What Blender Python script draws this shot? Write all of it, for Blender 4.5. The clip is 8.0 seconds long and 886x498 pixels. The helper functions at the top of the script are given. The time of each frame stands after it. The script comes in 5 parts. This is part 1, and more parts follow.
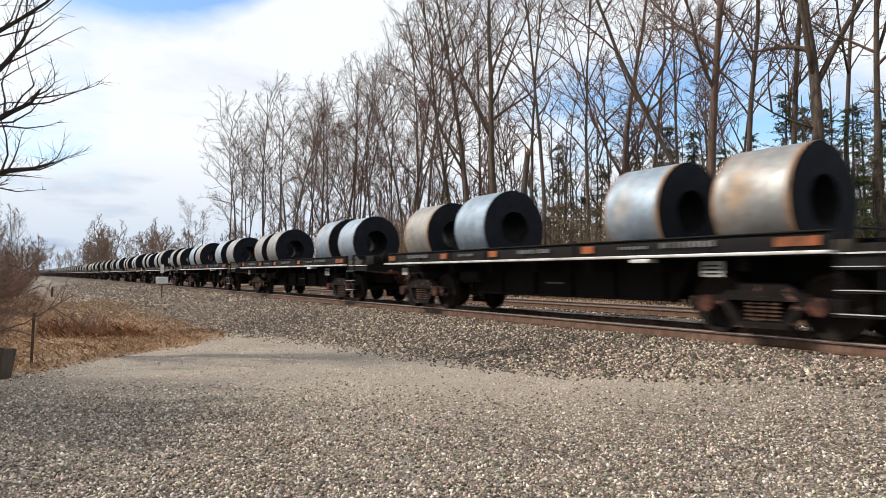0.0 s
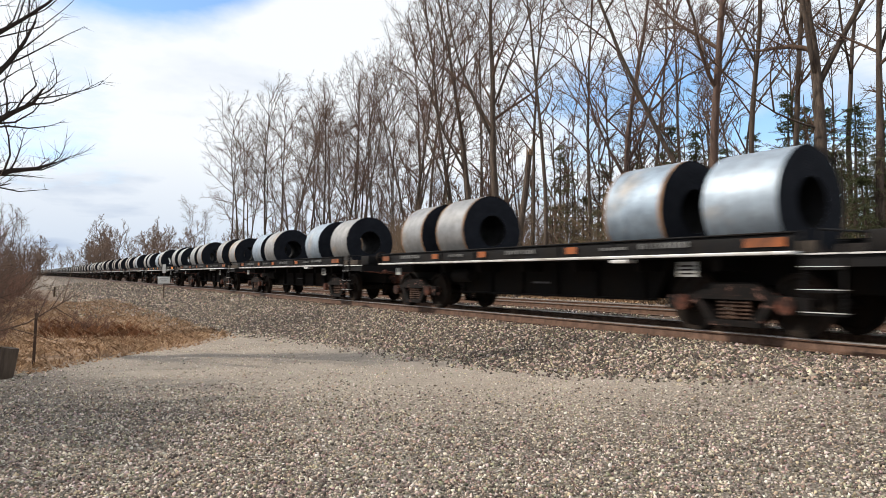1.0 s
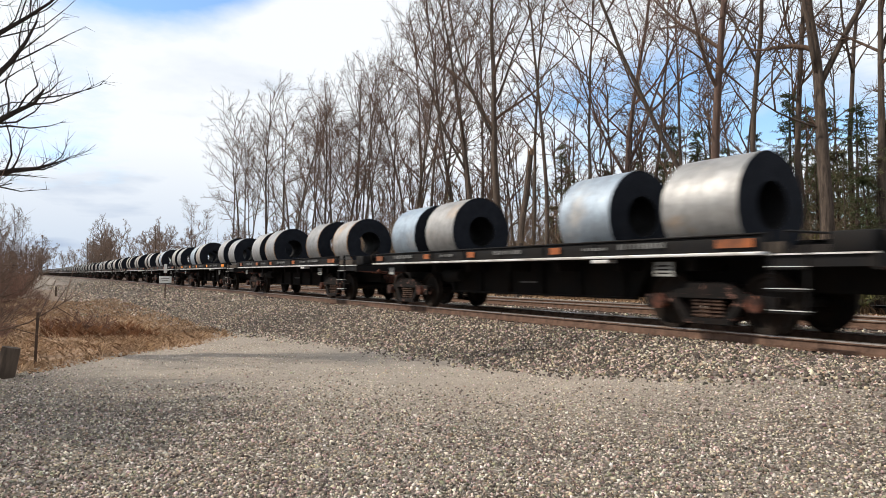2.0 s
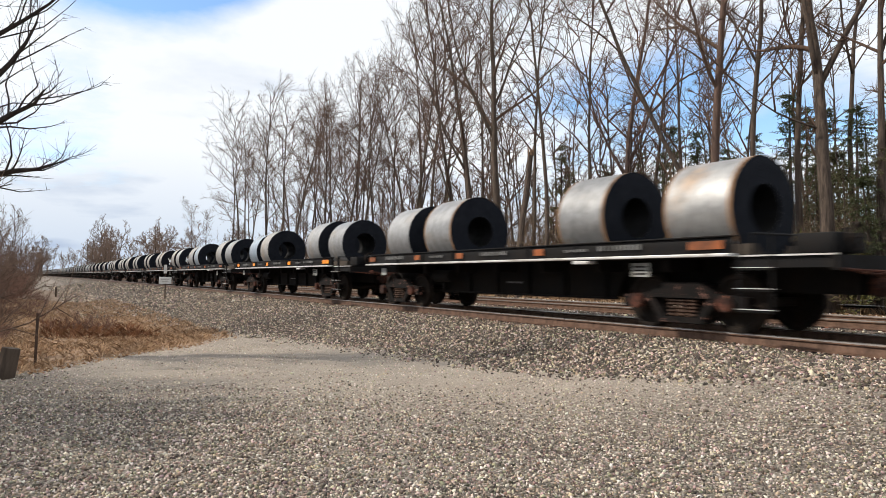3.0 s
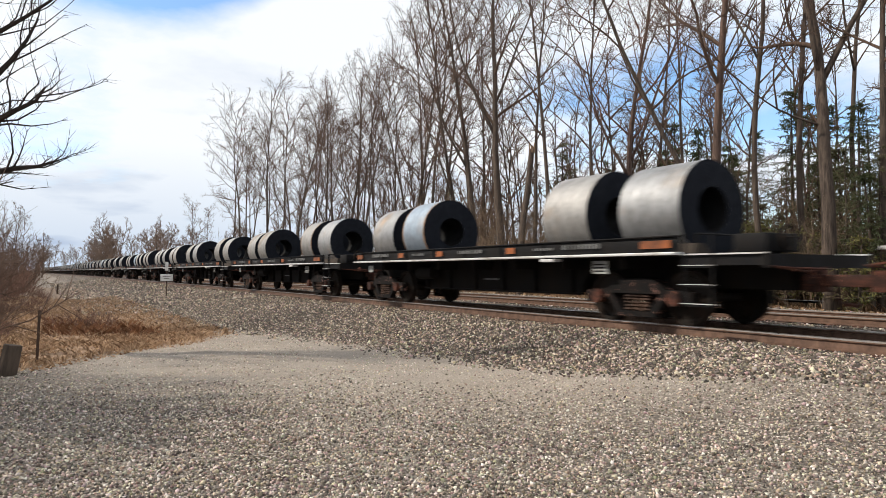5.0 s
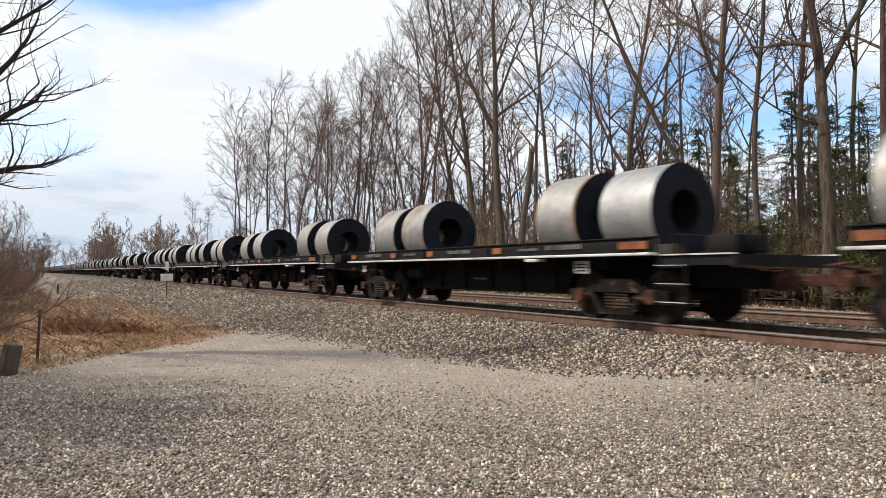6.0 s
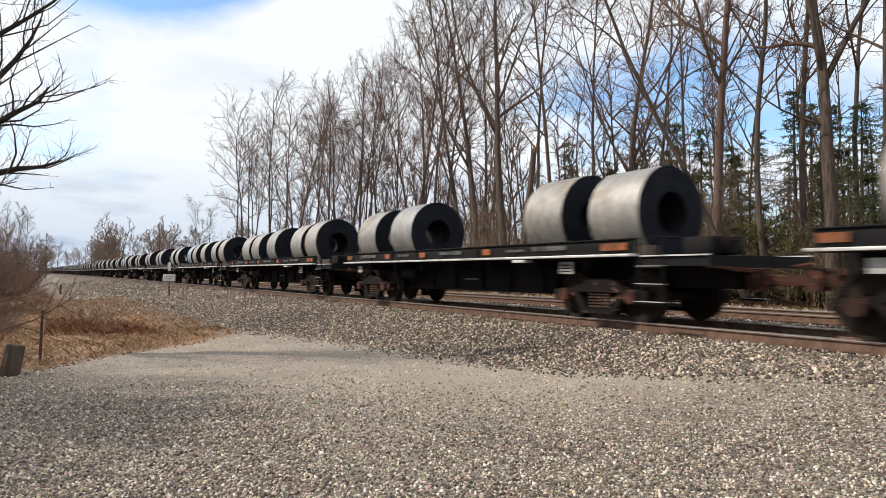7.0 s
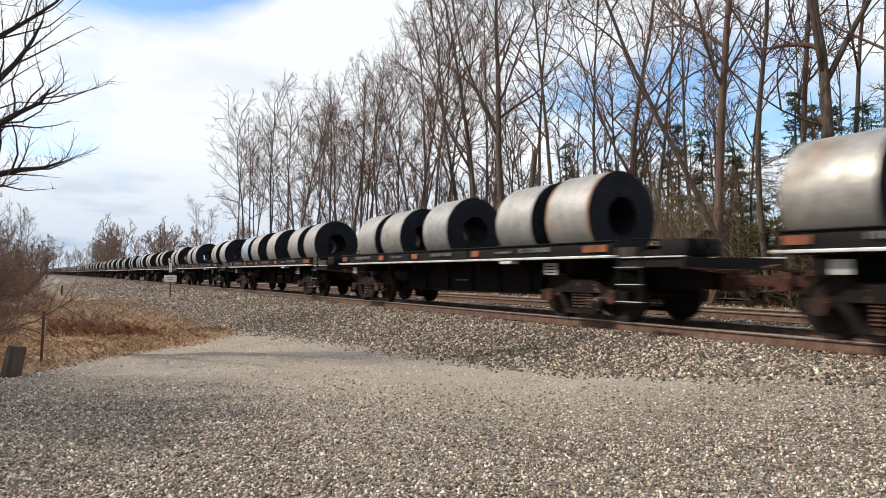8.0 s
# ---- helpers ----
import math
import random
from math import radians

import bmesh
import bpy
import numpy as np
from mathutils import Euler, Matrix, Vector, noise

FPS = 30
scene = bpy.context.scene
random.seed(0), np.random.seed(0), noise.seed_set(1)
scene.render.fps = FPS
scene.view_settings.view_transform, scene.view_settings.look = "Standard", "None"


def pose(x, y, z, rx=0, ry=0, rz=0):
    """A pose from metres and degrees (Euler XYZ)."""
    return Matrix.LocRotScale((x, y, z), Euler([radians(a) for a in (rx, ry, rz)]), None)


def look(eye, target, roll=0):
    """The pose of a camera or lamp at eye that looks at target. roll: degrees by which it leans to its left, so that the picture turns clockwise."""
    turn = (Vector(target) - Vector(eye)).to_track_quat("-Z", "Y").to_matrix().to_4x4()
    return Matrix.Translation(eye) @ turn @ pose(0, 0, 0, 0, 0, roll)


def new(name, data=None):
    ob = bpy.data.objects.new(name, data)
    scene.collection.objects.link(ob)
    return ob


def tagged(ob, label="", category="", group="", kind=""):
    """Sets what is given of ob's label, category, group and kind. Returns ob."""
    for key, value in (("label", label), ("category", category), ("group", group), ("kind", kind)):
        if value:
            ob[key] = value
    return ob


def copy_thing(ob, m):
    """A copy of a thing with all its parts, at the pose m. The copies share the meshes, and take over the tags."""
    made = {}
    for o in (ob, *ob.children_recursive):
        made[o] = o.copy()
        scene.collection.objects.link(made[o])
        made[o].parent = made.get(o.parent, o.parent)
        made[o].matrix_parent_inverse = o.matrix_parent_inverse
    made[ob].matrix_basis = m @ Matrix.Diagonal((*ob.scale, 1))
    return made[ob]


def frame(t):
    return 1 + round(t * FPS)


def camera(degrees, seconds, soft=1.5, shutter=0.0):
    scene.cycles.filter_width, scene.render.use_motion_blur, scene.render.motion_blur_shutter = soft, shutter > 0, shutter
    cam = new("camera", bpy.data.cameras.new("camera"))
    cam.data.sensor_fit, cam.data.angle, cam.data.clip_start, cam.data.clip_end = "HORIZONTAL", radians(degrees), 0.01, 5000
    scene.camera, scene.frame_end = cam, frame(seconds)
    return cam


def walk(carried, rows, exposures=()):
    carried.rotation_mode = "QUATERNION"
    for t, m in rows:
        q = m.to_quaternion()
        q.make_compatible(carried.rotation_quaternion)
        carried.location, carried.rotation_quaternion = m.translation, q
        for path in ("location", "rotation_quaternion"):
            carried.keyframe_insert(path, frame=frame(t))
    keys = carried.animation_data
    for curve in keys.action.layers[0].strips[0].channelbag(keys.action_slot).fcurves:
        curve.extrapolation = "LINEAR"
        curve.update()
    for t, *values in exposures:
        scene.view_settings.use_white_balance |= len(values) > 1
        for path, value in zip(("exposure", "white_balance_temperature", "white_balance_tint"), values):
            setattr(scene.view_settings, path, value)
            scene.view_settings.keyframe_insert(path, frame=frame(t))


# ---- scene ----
cam = camera(65.9, 8.0, soft=0.6, shutter=0.30)

# The camera stands on the gravel lot 1.5 m above the ground; it only turns a little.
EYE = (0.0, 0.0, 1.5)
FOCUS = 1210.0
TURNS = [  # seconds, drift to the side and upwards, in units of 1/1210 radian
    (0.0, 0.0, 0.0), (0.5, 0.0, -1.6), (1.0, 3.0, -0.2), (1.5, 5.0, -1.0), (2.25, 5.0, -0.5), (3.0, 5.0, 0.4), (3.5, 8.0, 0.0),
    (4.0, 7.8, -3.0), (4.5, 6.8, -4.2), (5.25, 7.2, -4.8), (6.0, 7.4, -5.2), (6.5, 9.4, -4.8), (7.0, 11.0, -4.2), (7.5, 11.0, -4.8), (8.0, 12.8, -2.4)]


def aim(dx, dy):
    yaw = math.atan((784 - 55) / FOCUS) - dx / FOCUS
    rise = math.atan((44 + dy) / FOCUS)
    way = Vector((math.sin(yaw) * math.cos(rise), math.cos(yaw) * math.cos(rise), math.sin(rise)))
    return look(EYE, Vector(EYE) + way * 10)


walk(cam, [(t, aim(dx, dy)) for t, dx, dy in TURNS])

# ---- world, sun ----
SUN_DIR = Vector((-0.80, 0.42, 0.78)).normalized()
world = bpy.data.worlds.new("spring_sky")
scene.world = world
world.use_nodes = True
wt = world.node_tree
wt.nodes.clear()


def wn(kind, **values):
    n = wt.nodes.new(kind)
    for k, v in values.items():
        n.inputs[k].default_value = v
    return n


sky = wt.nodes.new("ShaderNodeTexSky")
sky.sky_type = "NISHITA"
sky.sun_disc = False
sky.sun_elevation = math.asin(SUN_DIR.z)
sky.sun_rotation = math.atan2(SUN_DIR.x, SUN_DIR.y)
sky.air_density, sky.dust_density, sky.ozone_density = 1.0, 0.6, 2.0
tc = wt.nodes.new("ShaderNodeTexCoord")
sep = wt.nodes.new("ShaderNodeSeparateXYZ")
wt.links.new(tc.outputs["Generated"], sep.inputs[0])


def wmath(op, a, b):
    n = wt.nodes.new("ShaderNodeMath")
    n.operation = op
    for i, v in enumerate((a, b)):
        if isinstance(v, (int, float)):
            n.inputs[i].default_value = v
        else:
            wt.links.new(v, n.inputs[i])
    return n.outputs[0]


zz = wmath("ADD", wmath("MAXIMUM", sep.outputs[2], 0.0), 0.16)
flat = wt.nodes.new("ShaderNodeCombineXYZ")
wt.links.new(wmath("DIVIDE", sep.outputs[0], zz), flat.inputs[0])
wt.links.new(wmath("DIVIDE", sep.outputs[1], zz), flat.inputs[1])
CLOUD_SHIFT = (3.1, 1.4, 0.0)
mp = wn("ShaderNodeMapping", Location=CLOUD_SHIFT)
wt.links.new(flat.outputs[0], mp.inputs[0])
nz = wn("ShaderNodeTexNoise", Scale=0.8, Detail=9.0, Roughness=0.56)
wt.links.new(mp.outputs[0], nz.inputs["Vector"])
cover = wt.nodes.new("ShaderNodeValToRGB")
cover.color_ramp.elements[0].position, cover.color_ramp.elements[1].position = 0.36, 0.55
cover.color_ramp.elements[0].color = (0.13, 0.13, 0.13, 1)


def lobe(way, sharp):
    """Nearness of the view to one way in the sky, 1 in it, falling off round it."""
    v = Vector(way).normalized()
    n = wt.nodes.new("ShaderNodeVectorMath")
    n.operation = "DOT_PRODUCT"
    n.inputs[1].default_value = v
    wt.links.new(tc.outputs["Generated"], n.inputs[0])
    return wmath("POWER", wmath("MAXIMUM", n.outputs["Value"], 0.0), sharp)


# broken cloud: a clear hole high ahead of the train, open blue sky over the wood
holes = wmath("ADD", wmath("MULTIPLY", wmath("ADD", lobe((0.08, 1.09, 0.505), 240.0), lobe((0.22, 1.05, 0.50), 240.0)), 0.56), wmath("MULTIPLY", lobe((1.0, 0.72, 0.24), 22.0), 0.205))
wt.links.new(wmath("SUBTRACT", wmath("ADD", nz.outputs["Fac"], 0.15), holes), cover.inputs[0])
nz2 = wn("ShaderNodeTexNoise", Scale=1.3, Detail=7.0, Roughness=0.5)
wt.links.new(mp.outputs[0], nz2.inputs["Vector"])
tone = wt.nodes.new("ShaderNodeValToRGB")
tone.color_ramp.elements[0].position, tone.color_ramp.elements[0].color = 0.27, (0.66, 0.73, 0.84, 1)
tone.color_ramp.elements[1].position, tone.color_ramp.elements[1].color = 0.44, (0.925, 0.96, 1.0, 1)
wt.links.new(nz2.outputs["Fac"], tone.inputs[0])
bg_sky = wn("ShaderNodeBackground", Strength=0.15)
vivid = wn("ShaderNodeHueSaturation", Saturation=1.25, Value=1.5)
wt.links.new(sky.outputs[0], vivid.inputs["Color"])
wt.links.new(vivid.outputs[0], bg_sky.inputs[0])
bg_cloud = wn("ShaderNodeBackground", Strength=1.06)
low = wt.nodes.new("ShaderNodeValToRGB")  # greyer cloud low over the horizon
low.color_ramp.elements[0].position, low.color_ramp.elements[0].color = 0.02, (0.66, 0.73, 0.83, 1)
low.color_ramp.elements[1].position, low.color_ramp.elements[1].color = 0.17, (1, 1, 1, 1)
wt.links.new(sep.outputs[2], low.inputs[0])
veil = wt.nodes.new("ShaderNodeMix")
veil.data_type, veil.blend_type = "RGBA", "MULTIPLY"
veil.inputs[0].default_value = 1.0
wt.links.new(tone.outputs[0], veil.inputs[6])
wt.links.new(low.outputs[0], veil.inputs[7])
wt.links.new(veil.outputs[2], bg_cloud.inputs[0])
mixw = wt.nodes.new("ShaderNodeMixShader")
wt.links.new(cover.outputs[0], mixw.inputs[0])
wt.links.new(bg_sky.outputs[0], mixw.inputs[1])
wt.links.new(bg_cloud.outputs[0], mixw.inputs[2])
wout = wt.nodes.new("ShaderNodeOutputWorld")
wt.links.new(mixw.outputs[0], wout.inputs[0])

sun = new("sun", bpy.data.lights.new("sun", "SUN"))
sun.data.energy, sun.data.angle, sun.data.color = 4.2, radians(0.55), (1.0, 0.915, 0.79)
sun.matrix_world = look(SUN_DIR * 50, (0, 0, 0))


# ---- materials ----
class Mat:
    """A small node-graph writer for one material."""

    def __init__(self, name, rough=0.8, metal=0.0):
        self.m = bpy.data.materials.new(name)
        self.m.use_nodes = True
        self.t = self.m.node_tree
        self.b = self.t.nodes["Principled BSDF"]
        self.b.inputs["Roughness"].default_value, self.b.inputs["Metallic"].default_value = rough, metal
        self.b.inputs["Specular IOR Level"].default_value = 0.35
        self.coord = self.t.nodes.new("ShaderNodeTexCoord").outputs["Object"]

    def node(self, kind, **values):
        n = self.t.nodes.new(kind)
        for k, v in values.items():
            if hasattr(v, "is_linked"):
                self.t.links.new(v, n.inputs[k])
            else:
                n.inputs[k].default_value = v
        return n

    def world_coord(self):
        self.coord = self.t.nodes.new("ShaderNodeNewGeometry").outputs["Position"]
        return self

    def noise(self, scale, detail=4.0, rough=0.55, stretch=None):
        v = self.coord
        if stretch:
            v = self.node("ShaderNodeMapping", Vector=v, Scale=stretch).outputs[0]
        return self.node("ShaderNodeTexNoise", Vector=v, Scale=scale, Detail=detail, Roughness=rough).outputs["Fac"]

    def voronoi(self, scale, out="Color", feature="F1"):
        n = self.node("ShaderNodeTexVoronoi", Vector=self.coord, Scale=scale)
        n.feature = feature
        return n.outputs[out]

    def ramp(self, fac, *stops):
        n = self.t.nodes.new("ShaderNodeValToRGB")
        e = n.color_ramp.elements
        while len(e) < len(stops):
            e.new(0.5)
        for el, (p, c) in zip(e, stops):
            el.position = p
            el.color = (c, c, c, 1) if isinstance(c, (int, float)) else (*c, 1)
        self.t.links.new(fac, n.inputs[0])
        return n.outputs[0]

    def mix(self, fac, a, b, mode="MIX"):
        n = self.t.nodes.new("ShaderNodeMix")
        n.data_type, n.blend_type = "RGBA", mode
        for i, v in ((0, fac), (6, a), (7, b)):
            if isinstance(v, (int, float)):
                n.inputs[i].default_value = v
            elif isinstance(v, tuple):
                n.inputs[i].default_value = (*v, 1)
            else:
                self.t.links.new(v, n.inputs[i])
        return n.outputs[2]

    def calc(self, op, a, b=0.0):
        n = self.t.nodes.new("ShaderNodeMath")
        n.operation = op
        for i, v in enumerate((a, b)):
            if isinstance(v, (int, float)):
                n.inputs[i].default_value = v
            else:
                self.t.links.new(v, n.inputs[i])
        return n.outputs[0]

    def rnd(self):
        return self.t.nodes.new("ShaderNodeObjectInfo").outputs["Random"]

    def island(self):
        return self.t.nodes.new("ShaderNodeNewGeometry").outputs["Random Per Island"]

    def color(self, c):
        if isinstance(c, tuple):
            self.b.inputs["Base Color"].default_value = (*c, 1)
        else:
            self.t.links.new(c, self.b.inputs["Base Color"])
        return self

    def rough(self, r):
        self.t.links.new(r, self.b.inputs["Roughness"])
        return self

    def bump(self, h, strength=0.3, dist=0.02):
        n = self.node("ShaderNodeBump", Height=h, Strength=strength, Distance=dist)
        self.t.links.new(n.outputs[0], self.b.inputs["Normal"])
        return self


def paint_mat(name, base, dirt, rough=0.55, metal=0.0):
    k = Mat(name, rough, metal)
    n = k.noise(2.2, 6, 0.65)
    c = k.mix(k.ramp(n, (0.42, 0.0), (0.68, 1.0)), base, dirt)
    k.color(c).bump(k.noise(30, 3), 0.15, 0.004)
    k.rough(k.ramp(n, (0.3, rough - 0.1), (0.7, min(1.0, rough + 0.25))))
    if max(base) < 0.03:
        k.b.inputs["Specular IOR Level"].default_value = 0.15
    return k.m


def steel_coil_mat(name, tint, rust, rough=0.46):
    k = Mat(name, rough, 0.68)
    streak = k.noise(1.6, 5, 0.6, (0.5, 3.0, 0.5))
    blotch = k.noise(1.1, 5, 0.6)
    c = k.mix(k.ramp(streak, (0.3, 0.0), (0.7, 0.55)), tint, tuple(v * 0.6 for v in tint))
    c = k.mix(k.ramp(blotch, (0.55, 0.0), (0.72, 0.75)), c, rust)
    mott = k.noise(3.5, 7, 0.7, (1.0, 1.6, 1.0))
    c = k.mix(k.ramp(mott, (0.42, 0.0), (0.62, 0.65)), c, tuple(v * 0.45 for v in tint))
    c = k.mix(k.ramp(k.rnd(), (0.0, 0.0), (1.0, 0.2)), c, (0.50, 0.51, 0.53))
    c = k.mix(k.ramp(k.noise(5.0, 6, 0.75, (1.0, 2.2, 1.0)), (0.60, 0.0), (0.70, 0.5)), c, tuple(v * 0.35 for v in rust))
    k.color(c).bump(k.noise(1.7, 4, 0.55, (1, 1.6, 1)), 0.5, 0.06)
    k.rough(k.ramp(blotch, (0.3, rough - 0.06), (0.75, rough + 0.3)))
    return k.m


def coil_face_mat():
    k = Mat("shaded_coil_end", 0.8, 0.0)
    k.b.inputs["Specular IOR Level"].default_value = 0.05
    # Ends face away from the sun; their shade is put into the colour.
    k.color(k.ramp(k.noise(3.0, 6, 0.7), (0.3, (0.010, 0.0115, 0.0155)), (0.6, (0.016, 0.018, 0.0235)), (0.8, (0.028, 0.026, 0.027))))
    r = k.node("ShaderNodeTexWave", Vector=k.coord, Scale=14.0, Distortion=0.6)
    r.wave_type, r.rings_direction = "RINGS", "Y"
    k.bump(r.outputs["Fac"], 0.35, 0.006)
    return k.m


def worn_cast_mat(name, shade, brown, bare):
    """Cast steel: rust colours, with shade painted in near black and sunlit spots pale."""
    k = Mat(name, 0.85)
    c = k.mix(k.ramp(k.noise(3.0, 6, 0.7), (0.46, 0.0), (0.68, 1.0)), shade, brown)
    c = k.mix(k.ramp(k.noise(5.5, 5, 0.75), (0.58, 0.0), (0.66, 0.9)), c, bare)
    k.color(c).bump(k.noise(26, 4), 0.4, 0.012)
    k.b.inputs["Specular IOR Level"].default_value = 0.2
    return k.m


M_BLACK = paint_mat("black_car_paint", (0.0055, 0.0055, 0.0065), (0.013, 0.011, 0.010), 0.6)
# Grimy black steel, made darker still: the deck's shade is in this colour.
M_UNDER = paint_mat("shaded_underframe_grime", (0.007, 0.0065, 0.0065), (0.014, 0.011, 0.009), 0.9)
# Sun catching flange, strips and treads is painted in as bright steel.
M_SUNLIT_EDGE = paint_mat("sunlit_bright_flange", (0.62, 0.62, 0.62), (0.30, 0.27, 0.25), 0.45, 0.3)
# Truck steel: deck shade and sunlit spots are painted in with the rust.
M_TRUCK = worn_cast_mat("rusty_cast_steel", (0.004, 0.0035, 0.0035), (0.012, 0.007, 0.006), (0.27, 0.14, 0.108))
M_RUST = worn_cast_mat("orange_rust_steel", (0.03, 0.015, 0.012), (0.15, 0.052, 0.032), (0.42, 0.18, 0.11))
M_WHEEL = paint_mat("wheel_steel", (0.018, 0.015, 0.013), (0.036, 0.024, 0.018), 0.75, 0.2)
M_SPRING = paint_mat("spring_steel", (0.085, 0.045, 0.030), (0.03, 0.020, 0.016), 0.8)
M_REFLECT = paint_mat("amber_reflector_tape", (0.90, 0.30, 0.02), (0.55, 0.16, 0.02), 0.4)
M_REFLECT_OLD = paint_mat("dirty_reflector_tape", (0.27, 0.078, 0.022), (0.05, 0.026, 0.018), 0.6)
M_PLATE = paint_mat("stencil_plate", (0.36, 0.37, 0.36), (0.16, 0.155, 0.145), 0.7)
M_WHITE = paint_mat("white_stencil", (0.13, 0.13, 0.13), (0.03, 0.03, 0.03), 0.7)
M_SHADED_FACE = coil_face_mat()
M_COILS = [steel_coil_mat("coil_steel_grey", (0.33, 0.332, 0.337), (0.29, 0.22, 0.155)),
           steel_coil_mat("coil_steel_blue", (0.32, 0.40, 0.49), (0.40, 0.34, 0.28), 0.47),
           steel_coil_mat("coil_steel_tan", (0.355, 0.337, 0.315), (0.29, 0.19, 0.115), 0.5),
           steel_coil_mat("coil_steel_warm", (0.35, 0.345, 0.34), (0.39, 0.235, 0.11))]
# Near-black colour carries the shade inside the open bore.
M_BORE = paint_mat("shaded_bore_steel", (0.010, 0.010, 0.011), (0.006, 0.0055, 0.005), 0.6, 0.0)
M_EDGE_RUST = paint_mat("coil_rim_rust", (0.30, 0.17, 0.09), (0.12, 0.075, 0.05), 0.8)
M_CRADLE = paint_mat("cradle_timber", (0.06, 0.045, 0.035), (0.03, 0.025, 0.02), 0.9)


# ---- mesh writing ----
class Mesh:
    """Collects faces of simple forms and makes one mesh of them."""

    def __init__(self):
        self.v, self.f, self.s = [], [], []

    def face(self, idx, smooth=False):
        self.f.append(idx)
        self.s.append(smooth)

    def box(self, x0, x1, y0, y1, z0, z1, bevel=0.0):
        if bevel <= 0:
            b = len(self.v)
            self.v += [(x, y, z) for z in (z0, z1) for y in (y0, y1) for x in (x0, x1)]
            for q in ((0, 2, 3, 1), (4, 5, 7, 6), (0, 1, 5, 4), (2, 6, 7, 3), (0, 4, 6, 2), (1, 3, 7, 5)):
                self.face([b + i for i in q])
            return self
        bm = bmesh.new()
        m = Matrix.Translation(((x0 + x1) / 2, (y0 + y1) / 2, (z0 + z1) / 2)) @ Matrix.Diagonal((x1 - x0, y1 - y0, z1 - z0, 1))
        bmesh.ops.create_cube(bm, size=1, matrix=m)
        bmesh.ops.bevel(bm, geom=bm.edges[:], offset=bevel, segments=2, affect="EDGES", profile=0.5)
        self.take(bm)
        return self

    def take(self, bm, smooth=False):
        b = len(self.v)
        bm.verts.index_update()
        self.v += [tuple(v.co) for v in bm.verts]
        for f in bm.faces:
            self.face([b + v.index for v in f.verts], smooth)
        bm.free()

    def prism(self, outline, axis, a0, a1):
        """An outline in the plane across an axis (0: given as y,z; 1: x,z; 2: x,y), pulled from a0 to a1."""
        b, n = len(self.v), len(outline)
        for a in (a0, a1):
            for p, q in outline:
                self.v.append((a, p, q) if axis == 0 else (p, a, q) if axis == 1 else (p, q, a))
        self.face([b + i for i in range(n)][::-1])
        self.face([b + n + i for i in range(n)])
        for i in range(n):
            j = (i + 1) % n
            self.face([b + i, b + j, b + n + j, b + n + i])
        return self

    def tube(self, pts, radii, sides, cap=True):
        """A tube along points, tapering."""
        pts = [Vector(p) for p in pts]
        b = len(self.v)
        ref = Vector((0.31, 0.22, 0.93)) if abs((pts[-1] - pts[0]).normalized().z) < 0.9 else Vector((1, 0.1, 0))
        for i, p in enumerate(pts):
            d = (pts[min(i + 1, len(pts) - 1)] - pts[max(i - 1, 0)]).normalized()
            u = d.cross(ref).normalized()
            w = d.cross(u)
            for k in range(sides):
                a = math.tau * k / sides
                q = p + (u * math.cos(a) + w * math.sin(a)) * radii[i]
                self.v.append((q.x, q.y, q.z))
        for i in range(len(pts) - 1):
            for k in range(sides):
                l = (k + 1) % sides
                self.face([b + i * sides + k, b + i * sides + l, b + (i + 1) * sides + l, b + (i + 1) * sides + k], True)
        if cap:
            self.face([b + k for k in range(sides)][::-1])
            self.face([b + (len(pts) - 1) * sides + k for k in range(sides)])
        return self

    def lathe(self, profile, axis, centre, sides, closed=True):
        """Rings (position along the axis, radius) turned round it; axis 0 x, 1 y, 2 z."""
        b, n = len(self.v), len(profile)
        cx, cy, cz = centre
        for a, r in profile:
            for k in range(sides):
                u, w = r * math.cos(math.tau * k / sides), r * math.sin(math.tau * k / sides)
                self.v.append((cx + a, cy + u, cz + w) if axis == 0 else (cx + u, cy + a, cz + w) if axis == 1 else (cx + u, cy + w, cz + a))
        for i in range(n if closed else n - 1):
            j = (i + 1) % n
            for k in range(sides):
                l = (k + 1) % sides
                self.face([b + i * sides + k, b + i * sides + l, b + j * sides + l, b + j * sides + k], True)
        return self

    def data(self, name, material, sharp=35):
        me = bpy.data.meshes.new(name)
        me.from_pydata(self.v, [], self.f)
        me.polygons.foreach_set("use_smooth", self.s)
        bm = bmesh.new()
        bm.from_mesh(me)
        if len(bm.faces) < 30000:
            bmesh.ops.recalc_face_normals(bm, faces=bm.faces[:])
            bm.to_mesh(me)
        bm.free()
        if sharp:
            me.set_sharp_from_angle(angle=radians(sharp))
        me.materials.append(material)
        return me


def part(name, mesh, material, parent=None, label="", sharp=35):
    """One mesh object under a thing or a part; the mesh is in the thing's space."""
    ob = new(name, mesh if isinstance(mesh, bpy.types.Mesh) else mesh.data(name, material, sharp))
    ob.parent = parent
    if label:
        tagged(ob, label)
    return ob


# ---- lie of the land ----
TRACK_X = 10.15
TRACK2_X = 14.75
RAIL_Z = 0.59
BED_Z = 0.40


def smooth(a, b, x):
    k = max(0.0, min(1.0, (x - a) / (b - a)))
    return k * k * (3 - 2 * k)


def bend(s):
    """How far the line has swung to the left at s metres along it."""
    return -max(0.0, s - 90.0) ** 2 / (2 * 9000.0)


def ballast_toe(y):
    """Where the ballast slope meets the lot, across from the camera's line."""
    return 6.9 - 2.9 * max(0.0, min(1.0, (y - 8.0) / 14.0)) + 0.9 * max(0.0, min(1.0, (8.0 - y) / 4.0))


